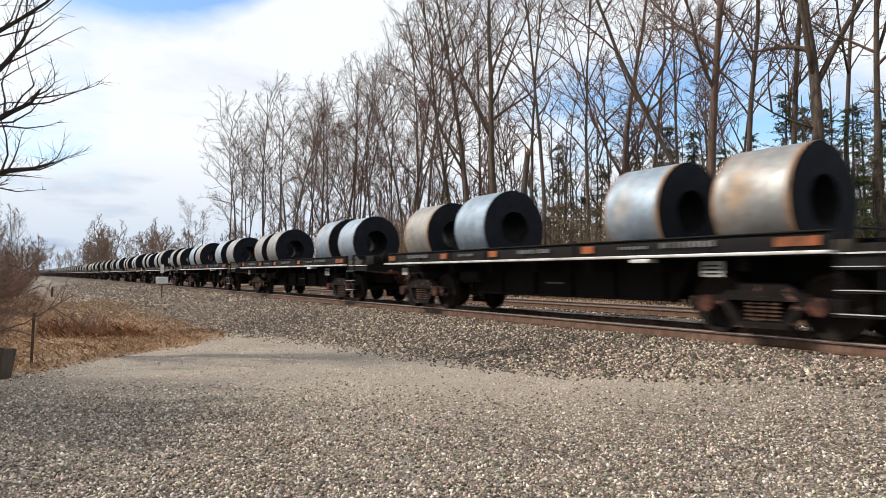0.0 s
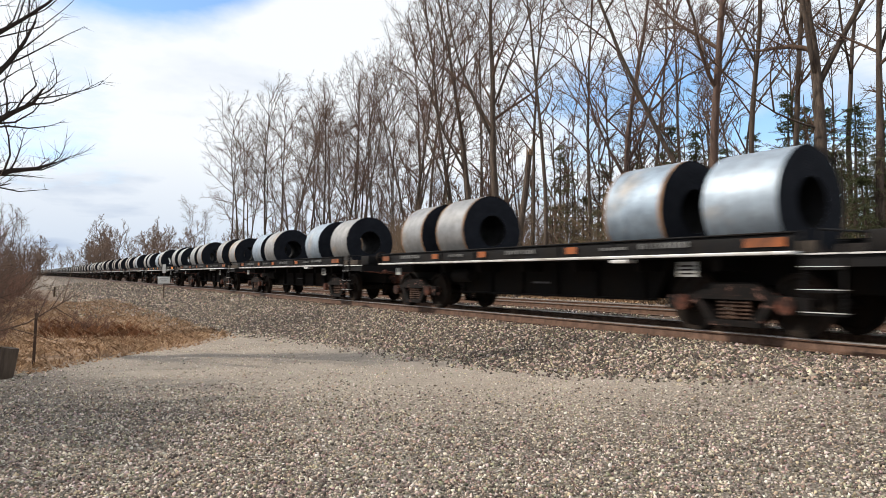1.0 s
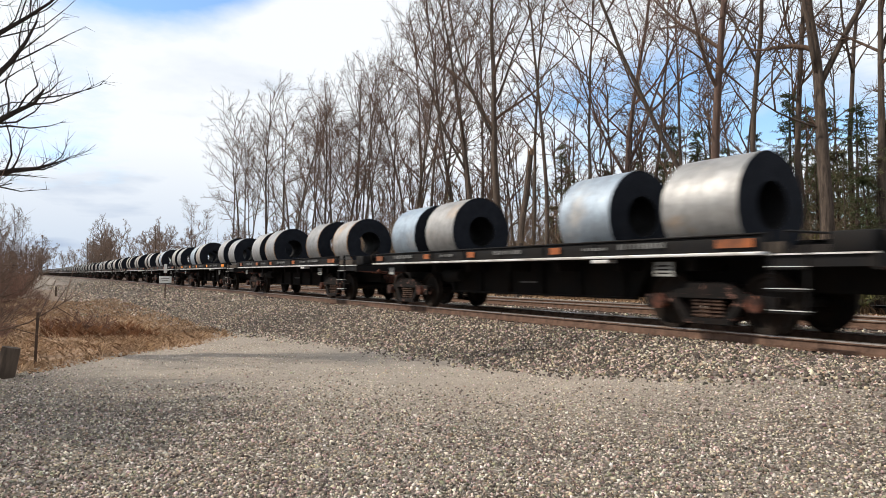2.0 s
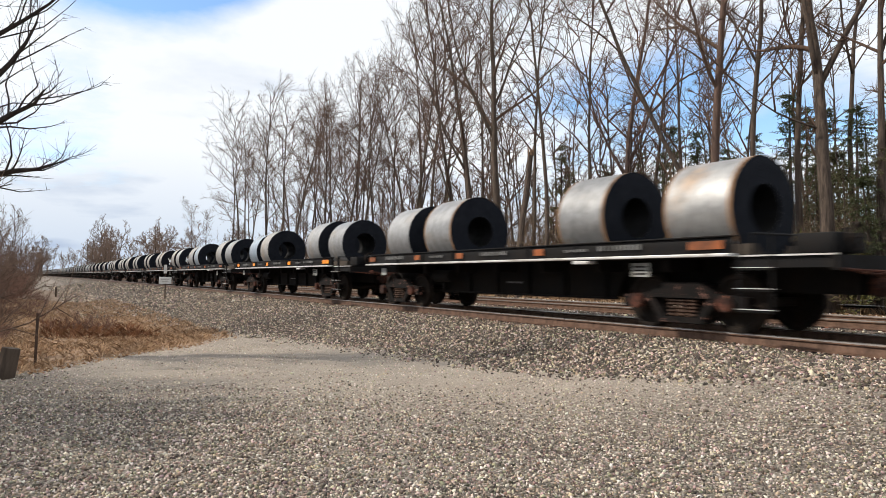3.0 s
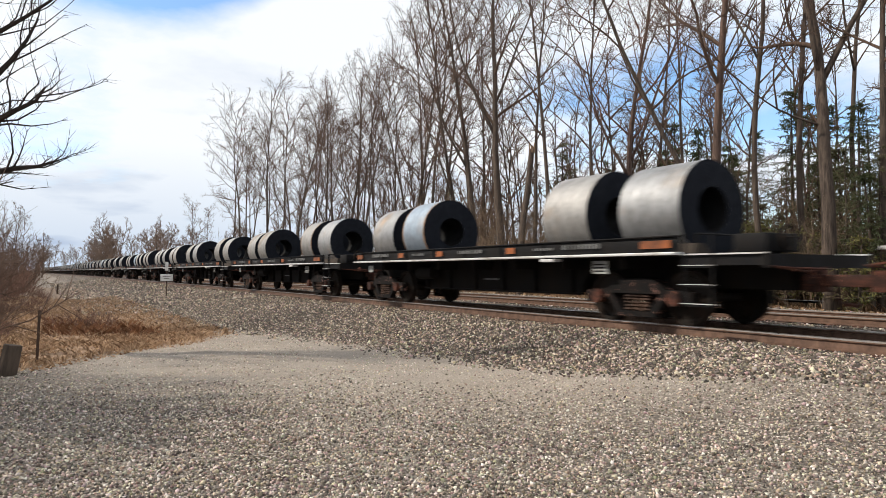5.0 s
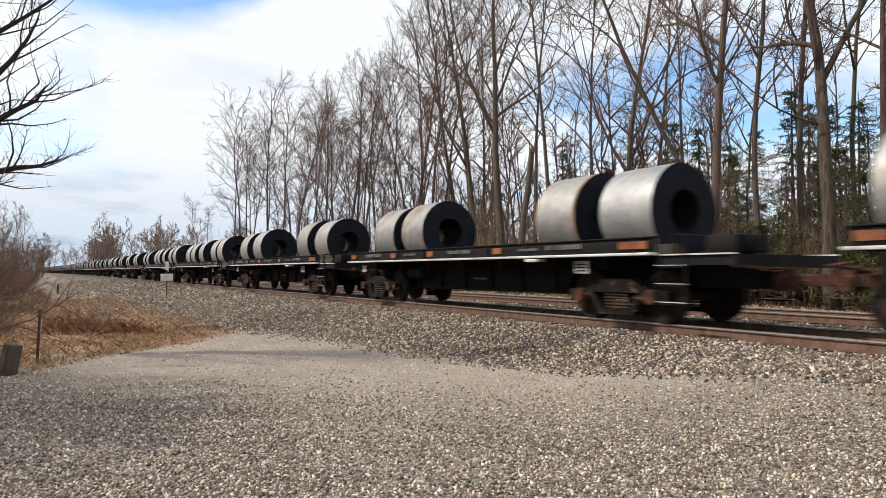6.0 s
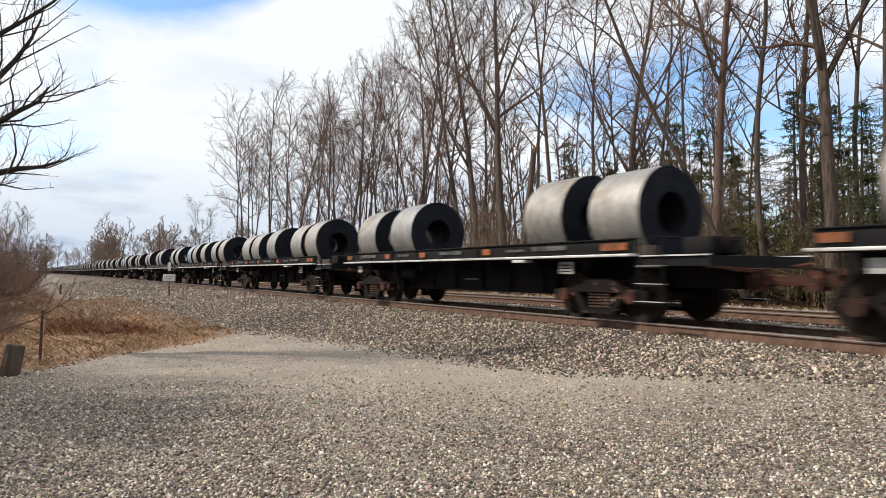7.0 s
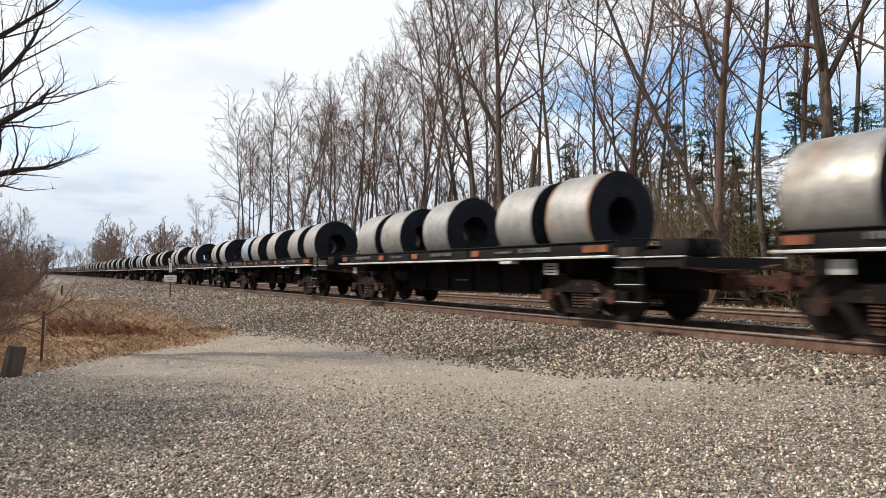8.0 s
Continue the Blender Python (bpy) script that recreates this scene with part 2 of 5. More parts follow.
def ground_z(x, y):
    u = x - bend(y)
    pad = 0.44 * smooth(4.0, 8.2, u) * smooth(9.5, 3.2, y)
    ditch = -0.28 * smooth(13, 24, y) * math.exp(-((u - 2.2) / 2.2) ** 2)
    lot = 0.03 * noise.noise(Vector((x * 0.35, y * 0.35, 3.1))) + 0.02 * noise.noise(Vector((x * 1.1, y * 1.1, 7.7)))
    left = 0.35 * smooth(-3.5, -8, u)
    base = pad + ditch + lot + left
    toe = ballast_toe(y)
    bed = (BED_Z + 0.03 * noise.noise(Vector((x * 0.9, y * 0.5, 1.0)))) * 1.0
    if u < 8.6:
        k = smooth(toe, 8.6, u)
        k2 = max(0.0, min(1.0, (u - toe) / (8.6 - toe)))
        z = base + (bed - base) * (0.6 * k2 + 0.4 * k)
    elif u < 16.6:
        z = bed - 0.10 * math.exp(-((u - 12.45) / 0.5) ** 2)
    else:
        bank = 0.25 + 0.8 * smooth(21.5, 30, u) + 0.25 * noise.noise(Vector((x * 0.12, y * 0.12, 5)))
        z = bed + (bank - bed) * smooth(18.0, 21.5, u)
    return z


def ground_mat():
    k = Mat("gravel_lot_and_verge", 0.95).world_coord()
    sx = k.node("ShaderNodeSeparateXYZ", Vector=k.coord)
    X, Y = sx.outputs[0], sx.outputs[1]
    wob = k.calc("MULTIPLY", k.calc("SUBTRACT", k.noise(0.35, 4), 0.5), 2.6)
    cell = k.node("ShaderNodeTexVoronoi", Vector=k.coord, Scale=42.0)
    grain = k.node("ShaderNodeSeparateColor", Color=cell.outputs["Color"]).outputs[0]
    gravel = k.ramp(grain, (0.0, (0.06, 0.047, 0.037)), (0.3, (0.18, 0.143, 0.112)), (0.6, (0.32, 0.26, 0.207)), (0.85, (0.48, 0.41, 0.34)), (1.0, (0.74, 0.68, 0.60)))
    # Shade in the gaps between grains is painted dark into the colour.
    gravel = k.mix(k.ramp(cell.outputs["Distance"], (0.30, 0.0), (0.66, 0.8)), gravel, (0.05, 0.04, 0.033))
    fines = k.ramp(k.noise(60, 3), (0.3, (0.23, 0.205, 0.17)), (0.7, (0.37, 0.335, 0.28)))
    lot = k.mix(k.ramp(k.noise(0.5, 5), (0.45, 0.0), (0.66, 0.55)), gravel, fines)
    across = k.calc("ADD", k.calc("ADD", X, k.calc("MULTIPLY", Y, 0.887)), k.calc("MULTIPLY", wob, 0.9))
    packed = k.ramp(k.noise(75, 4, 0.7), (0.3, (0.24, 0.195, 0.155)), (0.7, (0.64, 0.555, 0.465)))
    packed = k.mix(k.ramp(k.noise(1.3, 5, 0.65), (0.40, 0.0), (0.64, 0.65)), packed, (0.33, 0.275, 0.225))
    share = k.node("ShaderNodeMapRange", Value=across, **{"From Min": 8.3, "From Max": 11.5, "To Min": 0.0, "To Max": 0.62}).outputs[0]
    share = k.calc("MULTIPLY", share, k.node("ShaderNodeMapRange", Value=Y, **{"From Min": 15.0, "From Max": 22.0, "To Min": 1.0, "To Max": 0.0}).outputs[0])
    lot = k.mix(share, lot, packed)
    lot = k.mix(k.ramp(k.noise(0.22, 3), (0.35, 0.0), (0.7, 0.35)), lot, (0.20, 0.185, 0.17))
    lot = k.mix(k.node("ShaderNodeMapRange", Value=Y, **{"From Min": 18.0, "From Max": 30.0, "To Min": 0.0, "To Max": 0.8}).outputs[0], lot, k.ramp(k.noise(9, 5, 0.7), (0.3, (0.12, 0.10, 0.082)), (0.7, (0.30, 0.25, 0.205))))
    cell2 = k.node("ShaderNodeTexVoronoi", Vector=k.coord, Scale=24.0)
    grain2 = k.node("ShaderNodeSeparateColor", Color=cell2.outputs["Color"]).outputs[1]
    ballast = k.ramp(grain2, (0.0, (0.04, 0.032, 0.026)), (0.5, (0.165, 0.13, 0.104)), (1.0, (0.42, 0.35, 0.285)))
    # Ballast cells darken at their edges: painted shade between the stones.
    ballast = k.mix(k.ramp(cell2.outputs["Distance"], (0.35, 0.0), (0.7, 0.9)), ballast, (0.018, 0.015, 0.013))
    ballast = k.mix(k.ramp(k.noise(0.8, 4), (0.5, 0.0), (0.75, 0.5)), ballast, (0.13, 0.085, 0.06))
    # Near right of the lot: the same grains mixed towards darker tones.
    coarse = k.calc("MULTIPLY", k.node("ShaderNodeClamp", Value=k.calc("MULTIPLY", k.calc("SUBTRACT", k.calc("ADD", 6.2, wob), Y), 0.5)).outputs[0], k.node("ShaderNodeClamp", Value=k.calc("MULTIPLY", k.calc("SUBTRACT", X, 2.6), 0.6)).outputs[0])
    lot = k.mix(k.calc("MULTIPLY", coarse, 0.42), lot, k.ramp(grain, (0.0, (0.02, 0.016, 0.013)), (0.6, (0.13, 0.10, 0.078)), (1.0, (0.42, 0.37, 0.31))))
    grass = k.ramp(k.noise(7, 6, 0.7), (0.3, (0.10, 0.055, 0.032)), (0.5, (0.29, 0.185, 0.115)), (0.72, (0.54, 0.39, 0.26)))
    grass = k.mix(k.node("ShaderNodeMapRange", Value=Y, **{"From Min": 24.0, "From Max": 40.0, "To Min": 0.0, "To Max": 0.75}).outputs[0], grass, k.ramp(k.noise(2.0, 6, 0.7), (0.35, (0.10, 0.075, 0.058)), (0.65, (0.26, 0.20, 0.155))))
    litter = k.ramp(k.noise(3.5, 6, 0.7), (0.3, (0.10, 0.065, 0.04)), (0.55, (0.24, 0.16, 0.10)), (0.8, (0.40, 0.30, 0.20)))
    # dry grass: beyond about 11 m, on the near side of the ballast
    edge = k.calc("ADD", k.calc("ADD", Y, wob), k.calc("MULTIPLY", X, -1.1))
    lim = k.calc("SUBTRACT", edge, 12.2)
    gmask = k.node("ShaderNodeClamp", Value=lim).outputs[0]
    bx = k.node("ShaderNodeClamp", Value=k.calc("MULTIPLY", k.calc("SUBTRACT", 4.1, k.calc("ADD", X, k.calc("MULTIPLY", wob, 0.35))), 1.2)).outputs[0]
    near = k.node("ShaderNodeClamp", Value=k.calc("MULTIPLY", k.calc("SUBTRACT", k.calc("ADD", 85.0, k.calc("MULTIPLY", wob, 5.0)), Y), 0.3)).outputs[0]
    gmask = k.calc("MULTIPLY", k.calc("MULTIPLY", gmask, bx), near)
    left = k.node("ShaderNodeClamp", Value=k.calc("SUBTRACT", k.calc("SUBTRACT", -2.4, X), k.calc("MULTIPLY", wob, 0.4))).outputs[0]
    gmask = k.calc("MAXIMUM", gmask, left)
    c = k.mix(gmask, lot, grass)
    toe = k.node("ShaderNodeMapRange", Value=Y, **{"From Min": 8.0, "From Max": 22.0, "To Min": 6.75, "To Max": 3.9}).outputs[0]
    toe = k.calc("ADD", toe, k.node("ShaderNodeMapRange", Value=Y, **{"From Min": 4.0, "From Max": 8.0, "To Min": 0.9, "To Max": 0.0}).outputs[0])
    stray = k.calc("MULTIPLY", wob, k.node("ShaderNodeMapRange", Value=Y, **{"From Min": 18.0, "From Max": 45.0, "To Min": 0.16, "To Max": 1.3}).outputs[0])
    slope = k.node("ShaderNodeClamp", Value=k.calc("MULTIPLY", k.calc("SUBTRACT", X, k.calc("ADD", toe, stray)), 3.0)).outputs[0]
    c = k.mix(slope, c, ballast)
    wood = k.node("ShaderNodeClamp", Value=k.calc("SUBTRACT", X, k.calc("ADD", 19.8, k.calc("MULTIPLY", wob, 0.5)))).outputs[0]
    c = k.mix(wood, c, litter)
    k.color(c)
    h = k.mix(0.5, cell.outputs["Distance"], k.noise(45, 4))
    k.bump(h, 1.0, 0.04)
    return k.m


M_GROUND = ground_mat()


def axis_steps(spans):
    """Grid lines: (from, to, step) stretches joined."""
    out = []
    for a, b, d in spans:
        n = max(1, round((b - a) / d))
        out += [a + (b - a) * i / n for i in range(n)]
    return out + [spans[-1][1]]


def build_ground():
    xs = axis_steps([(-2500, -400, 300), (-400, -60, 40), (-60, -12, 6), (-12, 19, 0.25), (19, 60, 2.5), (60, 400, 40), (400, 2500, 300)])
    ys = axis_steps([(-2500, -400, 300), (-400, -20, 40), (-20, 0, 2), (0, 30, 0.25), (30, 80, 1.0), (80, 200, 5), (200, 700, 20), (700, 2500, 300)])
    nx, ny = len(xs), len(ys)
    verts = [(x, y, ground_z(x, y)) for y in ys for x in xs]
    faces = [(j * nx + i, j * nx + i + 1, (j + 1) * nx + i + 1, (j + 1) * nx + i) for j in range(ny - 1) for i in range(nx - 1)]
    me = bpy.data.meshes.new("ground")
    me.from_pydata(verts, [], faces)
    me.polygons.foreach_set("use_smooth", [True] * len(faces))
    me.materials.append(M_GROUND)
    return tagged(new("ground", me), "grey gravel lot with railway ballast, dry grass and leaf litter", "ground", kind="structure")


build_ground()


def stone_field(name, label, material, count, place, size, seed):
    """Loose stones, each a small uneven angular lump, in one mesh."""
    rng = np.random.default_rng(seed)
    lump = np.array([(1.3, 0, 0), (0, 1.3, 0), (-1.3, 0, 0), (0, -1.3, 0), (0, 0, 1.3), (0, 0, -1.3)], float)
    sides = np.array([(0, 1, 4), (1, 2, 4), (2, 3, 4), (3, 0, 4), (1, 0, 5), (2, 1, 5), (3, 2, 5), (0, 3, 5)])
    spots = place(rng, count)
    n = len(spots)
    r = size[0] + (size[1] - size[0]) * rng.random(n) ** 2
    base = np.array([(x, y, ground_z(x, y)) for x, y in spots])
    base[:, 2] += r * 0.25
    v = lump[None] * (0.55 + 0.45 * rng.random((n, 6, 1))) + 0.55 * (rng.random((n, 6, 3)) - 0.5)
    v *= (0.75 + 0.5 * rng.random((n, 1, 3)))
    q = rng.normal(size=(n, 4))
    q /= np.linalg.norm(q, axis=1, keepdims=True)
    w, x, y, z = q.T
    rot = np.stack([1 - 2 * (y * y + z * z), 2 * (x * y - w * z), 2 * (x * z + w * y), 2 * (x * y + w * z), 1 - 2 * (x * x + z * z), 2 * (y * z - w * x),
                    2 * (x * z - w * y), 2 * (y * z + w * x), 1 - 2 * (x * x + y * y)], 1).reshape(n, 3, 3)
    v = np.einsum("nij,nkj->nki", rot, v) * r[:, None, None] + base[:, None]
    me = bpy.data.meshes.new(name)
    f = (sides[None] + 6 * np.arange(n)[:, None, None]).reshape(-1, 3)
    me.vertices.add(n * 6)
    me.vertices.foreach_set("co", v.reshape(-1))
    me.loops.add(f.size)
    me.loops.foreach_set("vertex_index", f.reshape(-1))
    me.polygons.add(len(f))
    me.polygons.foreach_set("loop_start", np.arange(len(f)) * 3)
    me.update(calc_edges=True)
    me.materials.append(material)
    return tagged(new(name, me), label, "stones", kind="stuff")


def stone_mat(name, *stops):
    k = Mat(name, 0.9)
    c = k.ramp(k.island(), *stops)
    hue = k.t.nodes.new("ShaderNodeTexWhiteNoise")
    hue.noise_dimensions = "1D"
    k.t.links.new(k.calc("MULTIPLY", k.island(), 731.0), hue.inputs["W"])
    c = k.mix(0.22, c, hue.outputs["Color"], "SOFT_LIGHT")
    k.color(k.mix(k.ramp(k.noise(40, 3), (0.3, 0.0), (0.8, 0.3)), c, (0.32, 0.28, 0.235))).bump(k.noise(90, 3), 0.4, 0.004)
    return k.m


M_GRAVEL = stone_mat("crushed_gravel", (0.0, (0.022, 0.017, 0.014)), (0.32, (0.13, 0.101, 0.080)), (0.6, (0.30, 0.237, 0.186)), (0.86, (0.54, 0.447, 0.36)), (1.0, (0.80, 0.73, 0.645)))
M_PALE_GRAVEL = stone_mat("pale_gravel", (0.0, (0.10, 0.08, 0.062)), (0.3, (0.31, 0.248, 0.192)), (0.6, (0.50, 0.41, 0.322)), (0.88, (0.63, 0.54, 0.445)), (1.0, (0.78, 0.72, 0.64)))
M_BALLAST = stone_mat("track_ballast", (0.0, (0.014, 0.011, 0.009)), (0.38, (0.07, 0.053, 0.042)), (0.66, (0.20, 0.153, 0.118)), (0.9, (0.46, 0.366, 0.286)), (1.0, (0.70, 0.61, 0.51)))


def packed_share(x, y):
    """How far the lot is packed fines rather than loose gravel, 0 to 1."""
    v = x + 0.887 * y
    wob = np.array([noise.noise(Vector((a * 0.35, b * 0.35, 4.0))) for a, b in zip(x, y)])
    return np.clip((v + 1.6 * wob - 8.2) / 3.4, 0, 1)


def lot_spots(rng, n):
    d = 3.1 + 9.5 * rng.random(n) ** 1.25
    a = radians(31) + (rng.random(n) - 0.5) * radians(76)
    x, y = d * np.sin(a), d * np.cos(a)
    keep = (x < 7.9) & (y - 1.1 * x < 12.6) & (x > -3.0) & (rng.random(n) > 0.05 + 0.93 * packed_share(x, y))
    return np.stack([x, y], 1)[keep]


def far_lot_spots(rng, n):
    d = 6.5 + 12.0 * rng.random(n)
    a = radians(26) + (rng.random(n) - 0.5) * radians(70)
    x, y = d * np.sin(a), d * np.cos(a)
    clump = np.array([noise.noise(Vector((p * 0.8, q * 0.8, 9.0))) for p, q in zip(x, y)])
    keep = (x < 7.0) & (y - 1.1 * x < 12.8) & (x > -3.0) & (rng.random(n) < 0.7 + clump)
    return np.stack([x, y], 1)[keep]


def ballast_spots(rng, n):
    y = 1.2 + 46 * rng.random(n) ** 1.7
    toe = 6.9 - 2.9 * np.clip((y - 8.0) / 14.0, 0, 1) + 0.9 * np.clip((8.0 - y) / 4.0, 0, 1)
    x = toe - 0.1 - 0.9 * rng.random(n) ** 3 + (9.45 - toe) * rng.random(n)
    return np.stack([x, y], 1)


stone_field("gravel", "loose grey and tan crushed gravel on the lot", M_GRAVEL, 115000, lot_spots, (0.0065, 0.0185), 11)
stone_field("gravel", "small pale gravel scattered over the packed lot", M_PALE_GRAVEL, 34000, far_lot_spots, (0.006, 0.016), 14)
stone_field("ballast", "coarse grey-brown crushed stone ballast beside the rails", M_BALLAST, 74000, ballast_spots, (0.017, 0.034), 12)
stone_field("ballast", "brown dusty stone ballast between the rails", M_GRAVEL, 15000,
            lambda rng, n: np.stack([9.5 + 10.0 * rng.random(n), 2 + 40 * rng.random(n) ** 1.5], 1), (0.022, 0.045), 13)


stone_field("ballast", "grey stones strewn along the far shoulder", M_BALLAST, 9000,
            lambda rng, n: np.stack([1.5 + 7.8 * rng.random(n), 30 + 85 * rng.random(n) ** 1.3], 1), (0.03, 0.075), 15)


# ---- railway tracks ----
def rail_mat():
    k = Mat("rail_steel", 0.6, 0.4)
    k.color(k.ramp(k.noise(6, 5), (0.3, (0.08, 0.047, 0.034)), (0.7, (0.19, 0.115, 0.082)))).bump(k.noise(60), 0.2, 0.004)
    return k.m


M_RAIL = rail_mat()
M_HEAD = paint_mat("polished_rail_head", (0.45, 0.42, 0.40), (0.25, 0.19, 0.15), 0.32, 0.9)


def tie_mat():
    k = Mat("weathered_tie", 0.95)
    g = k.noise(5, 6, 0.65, (0.6, 8, 6))
    c = k.ramp(g, (0.3, (0.045, 0.033, 0.026)), (0.6, (0.12, 0.09, 0.07)), (0.8, (0.22, 0.18, 0.15)))
    k.color(k.mix(k.ramp(k.rnd(), (0, 0.0), (1, 0.5)), c, (0.10, 0.07, 0.05))).bump(g, 0.6, 0.01)
    return k.m


M_TIE = tie_mat()


def build_track(centre, label):
    track = tagged(new("railway_track"), label, "railway track", "railway tracks")
    stations = axis_steps([(-25, 90, 23), (90, 700, 30)])
    for side in (-0.7525, 0.7525):
        foot = [(-0.07, 0), (0.07, 0), (0.07, 0.012), (0.015, 0.03), (0.009, 0.12), (0.036, 0.132), (0.036, 0.150), (-0.036, 0.150), (-0.036, 0.132), (-0.009, 0.12), (-0.015, 0.03), (-0.07, 0.012)]
        head = [(-0.036, 0.1501), (0.036, 0.1501), (0.034, 0.168), (0.026, 0.172), (-0.026, 0.172), (-0.034, 0.168)]
        rail = None
        for nm, prof, mt in (("rail", foot, M_RAIL), ("rail_head", head, M_HEAD)):
            m = Mesh()
            n = len(prof)
            for s in stations:
                for p, q in prof:
                    m.v.append((centre + side + bend(s) + p, s, RAIL_Z - 0.172 + q))
            for i in range(len(stations) - 1):
                for k in range(n):
                    l = (k + 1) % n
                    m.face([i * n + k, i * n + l, (i + 1) * n + l, (i + 1) * n + k])
            m.face(list(range(n)))
            m.face([(len(stations) - 1) * n + k for k in range(n)][::-1])
            ob = part(nm, m, mt, rail or track, "" if nm == "rail" else "bright worn running surface")
            rail = rail or ob
    tie = Mesh().box(-1.3, 1.3, -0.115, 0.115, -0.18, 0.0, 0.012).data("tie", M_TIE)
    plate = Mesh().box(-0.19, 0.19, -0.09, 0.09, 0.0, 0.013)
    plate.v = [(x - 0.7525, y, z) for x, y, z in plate.v] + [(x + 0.7525, y, z) for x, y, z in plate.v]
    plate.f = plate.f + [[i + 8 for i in f] for f in plate.f]
    plate.s = plate.s * 2
    for i in range(150):
        s = 0.5 + 0.53 * i
        ob = new("tie", tie)
        ob.parent = track
        ob.matrix_basis = pose(centre + random.uniform(-0.04, 0.04), s + random.uniform(-0.02, 0.02), RAIL_Z - 0.186, 0, 0, random.uniform(-1, 1))
    plates = Mesh()
    for i in range(110):
        s, b = 0.5 + 0.53 * i, len(plates.v)
        plates.v += [(x + centre, y + s, z + RAIL_Z - 0.186) for x, y, z in plate.v]
        plates.f += [[b + j for j in f] for f in plate.f]
        plates.s += plate.s
    tagged(part("fastening", plates, M_RUST, track), kind="stuff")
    return track


build_track(TRACK_X, "rusty steel rails on dark wooden ties in ballast")
build_track(TRACK2_X, "empty second track with brown rails and wooden ties")


# ---- the train ----
PITCH, SPEED, LEAD = 15.75, 15.25, 17.53
DECK = 12.6   # deck length; the car's own space starts at its rear corner, at rail height, and runs to -y


def line_pose(s, ahead=0.0):
    """The pose on the running track at s metres, turned along the line."""
    slope = -max(0.0, s - 90.0) / 9000.0
    return pose(TRACK_X + bend(s), s, RAIL_Z, 0, 0, -math.degrees(math.atan(slope)))


def truck_parts(car, yc, detailed):
    """A two-axle truck under the car: side frames, springs, bolster; its wheelsets are returned to be turned."""
    wheels = []
    for side in ((-1, 1) if detailed else (-1,)):
        x0, x1 = sorted((side * 0.93, side * 1.09))
        m = Mesh()
        o = [(yc - 1.22, 0.34), (yc - 1.22, 0.56), (yc - 0.62, 0.60), (yc - 0.38, 0.76), (yc + 0.38, 0.76), (yc + 0.62, 0.60), (yc + 1.22, 0.56), (yc + 1.22, 0.34), (yc + 1.0, 0.34),
             (yc + 0.72, 0.44), (yc + 0.42, 0.16), (yc - 0.42, 0.16), (yc - 0.72, 0.44), (yc - 1.0, 0.34)]
        m.prism([o[i] for i in (13, 0, 1, 2, 12)], 0, x0, x1)
        m.prism([o[i] for i in (9, 5, 6, 7, 8)], 0, x0, x1)
        m.prism([(yc - 0.66, 0.60), (yc - 0.38, 0.78), (yc + 0.38, 0.78), (yc + 0.66, 0.60), (yc + 0.66, 0.52), (yc - 0.66, 0.52)], 0, x0 - 0.01, x1 + 0.01)
        m.prism([(yc - 0.74, 0.56), (yc - 0.62, 0.60), (yc - 0.30, 0.20), (yc - 0.44, 0.16)], 0, x0, x1)
        m.prism([(yc + 0.74, 0.56), (yc + 0.62, 0.60), (yc + 0.30, 0.20), (yc + 0.44, 0.16)], 0, x0, x1)
        m.box(x0 - 0.02, x1 + 0.02, yc - 0.46, yc + 0.46, 0.12, 0.21)
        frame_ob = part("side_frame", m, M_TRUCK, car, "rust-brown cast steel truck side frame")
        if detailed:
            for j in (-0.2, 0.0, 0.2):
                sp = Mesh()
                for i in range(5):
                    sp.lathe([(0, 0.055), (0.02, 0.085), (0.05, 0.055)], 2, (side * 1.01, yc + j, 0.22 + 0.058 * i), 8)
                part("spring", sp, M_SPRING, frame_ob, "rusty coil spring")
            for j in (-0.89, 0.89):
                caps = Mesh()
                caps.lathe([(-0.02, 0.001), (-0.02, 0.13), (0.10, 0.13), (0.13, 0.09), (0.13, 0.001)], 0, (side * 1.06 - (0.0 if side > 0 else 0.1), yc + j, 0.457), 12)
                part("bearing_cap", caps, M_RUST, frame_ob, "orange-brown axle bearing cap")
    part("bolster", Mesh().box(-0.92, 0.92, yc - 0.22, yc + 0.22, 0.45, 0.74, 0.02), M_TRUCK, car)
    for j in (-0.89, 0.89):
        m = Mesh()
        for sx in (-0.7525, 0.7525):
            d = 1 if sx > 0 else -1
            m.lathe([(-0.07 * d, 0.488), (-0.045 * d, 0.483), (-0.035 * d, 0.461), (0.065 * d, 0.457), (0.065 * d, 0.395), (0.02 * d, 0.37), (0.03 * d, 0.16), (0.07 * d, 0.14), (0.07 * d, 0.07),
                     (-0.09 * d, 0.07), (-0.09 * d, 0.15), (-0.03 * d, 0.18), (-0.03 * d, 0.37), (-0.07 * d, 0.40)], 0, (sx, 0, 0), 20 if detailed else 10)
        m.lathe([(-1.0, 0.001), (-1.0, 0.075), (1.0, 0.075), (1.0, 0.001)], 0, (0, 0, 0), 10)
        ws = part("wheelset", m, M_WHEEL, car, "dark steel wheels on an axle")
        ws.location = (0, yc + j, 0.457)
        wheels.append(ws)
    return wheels


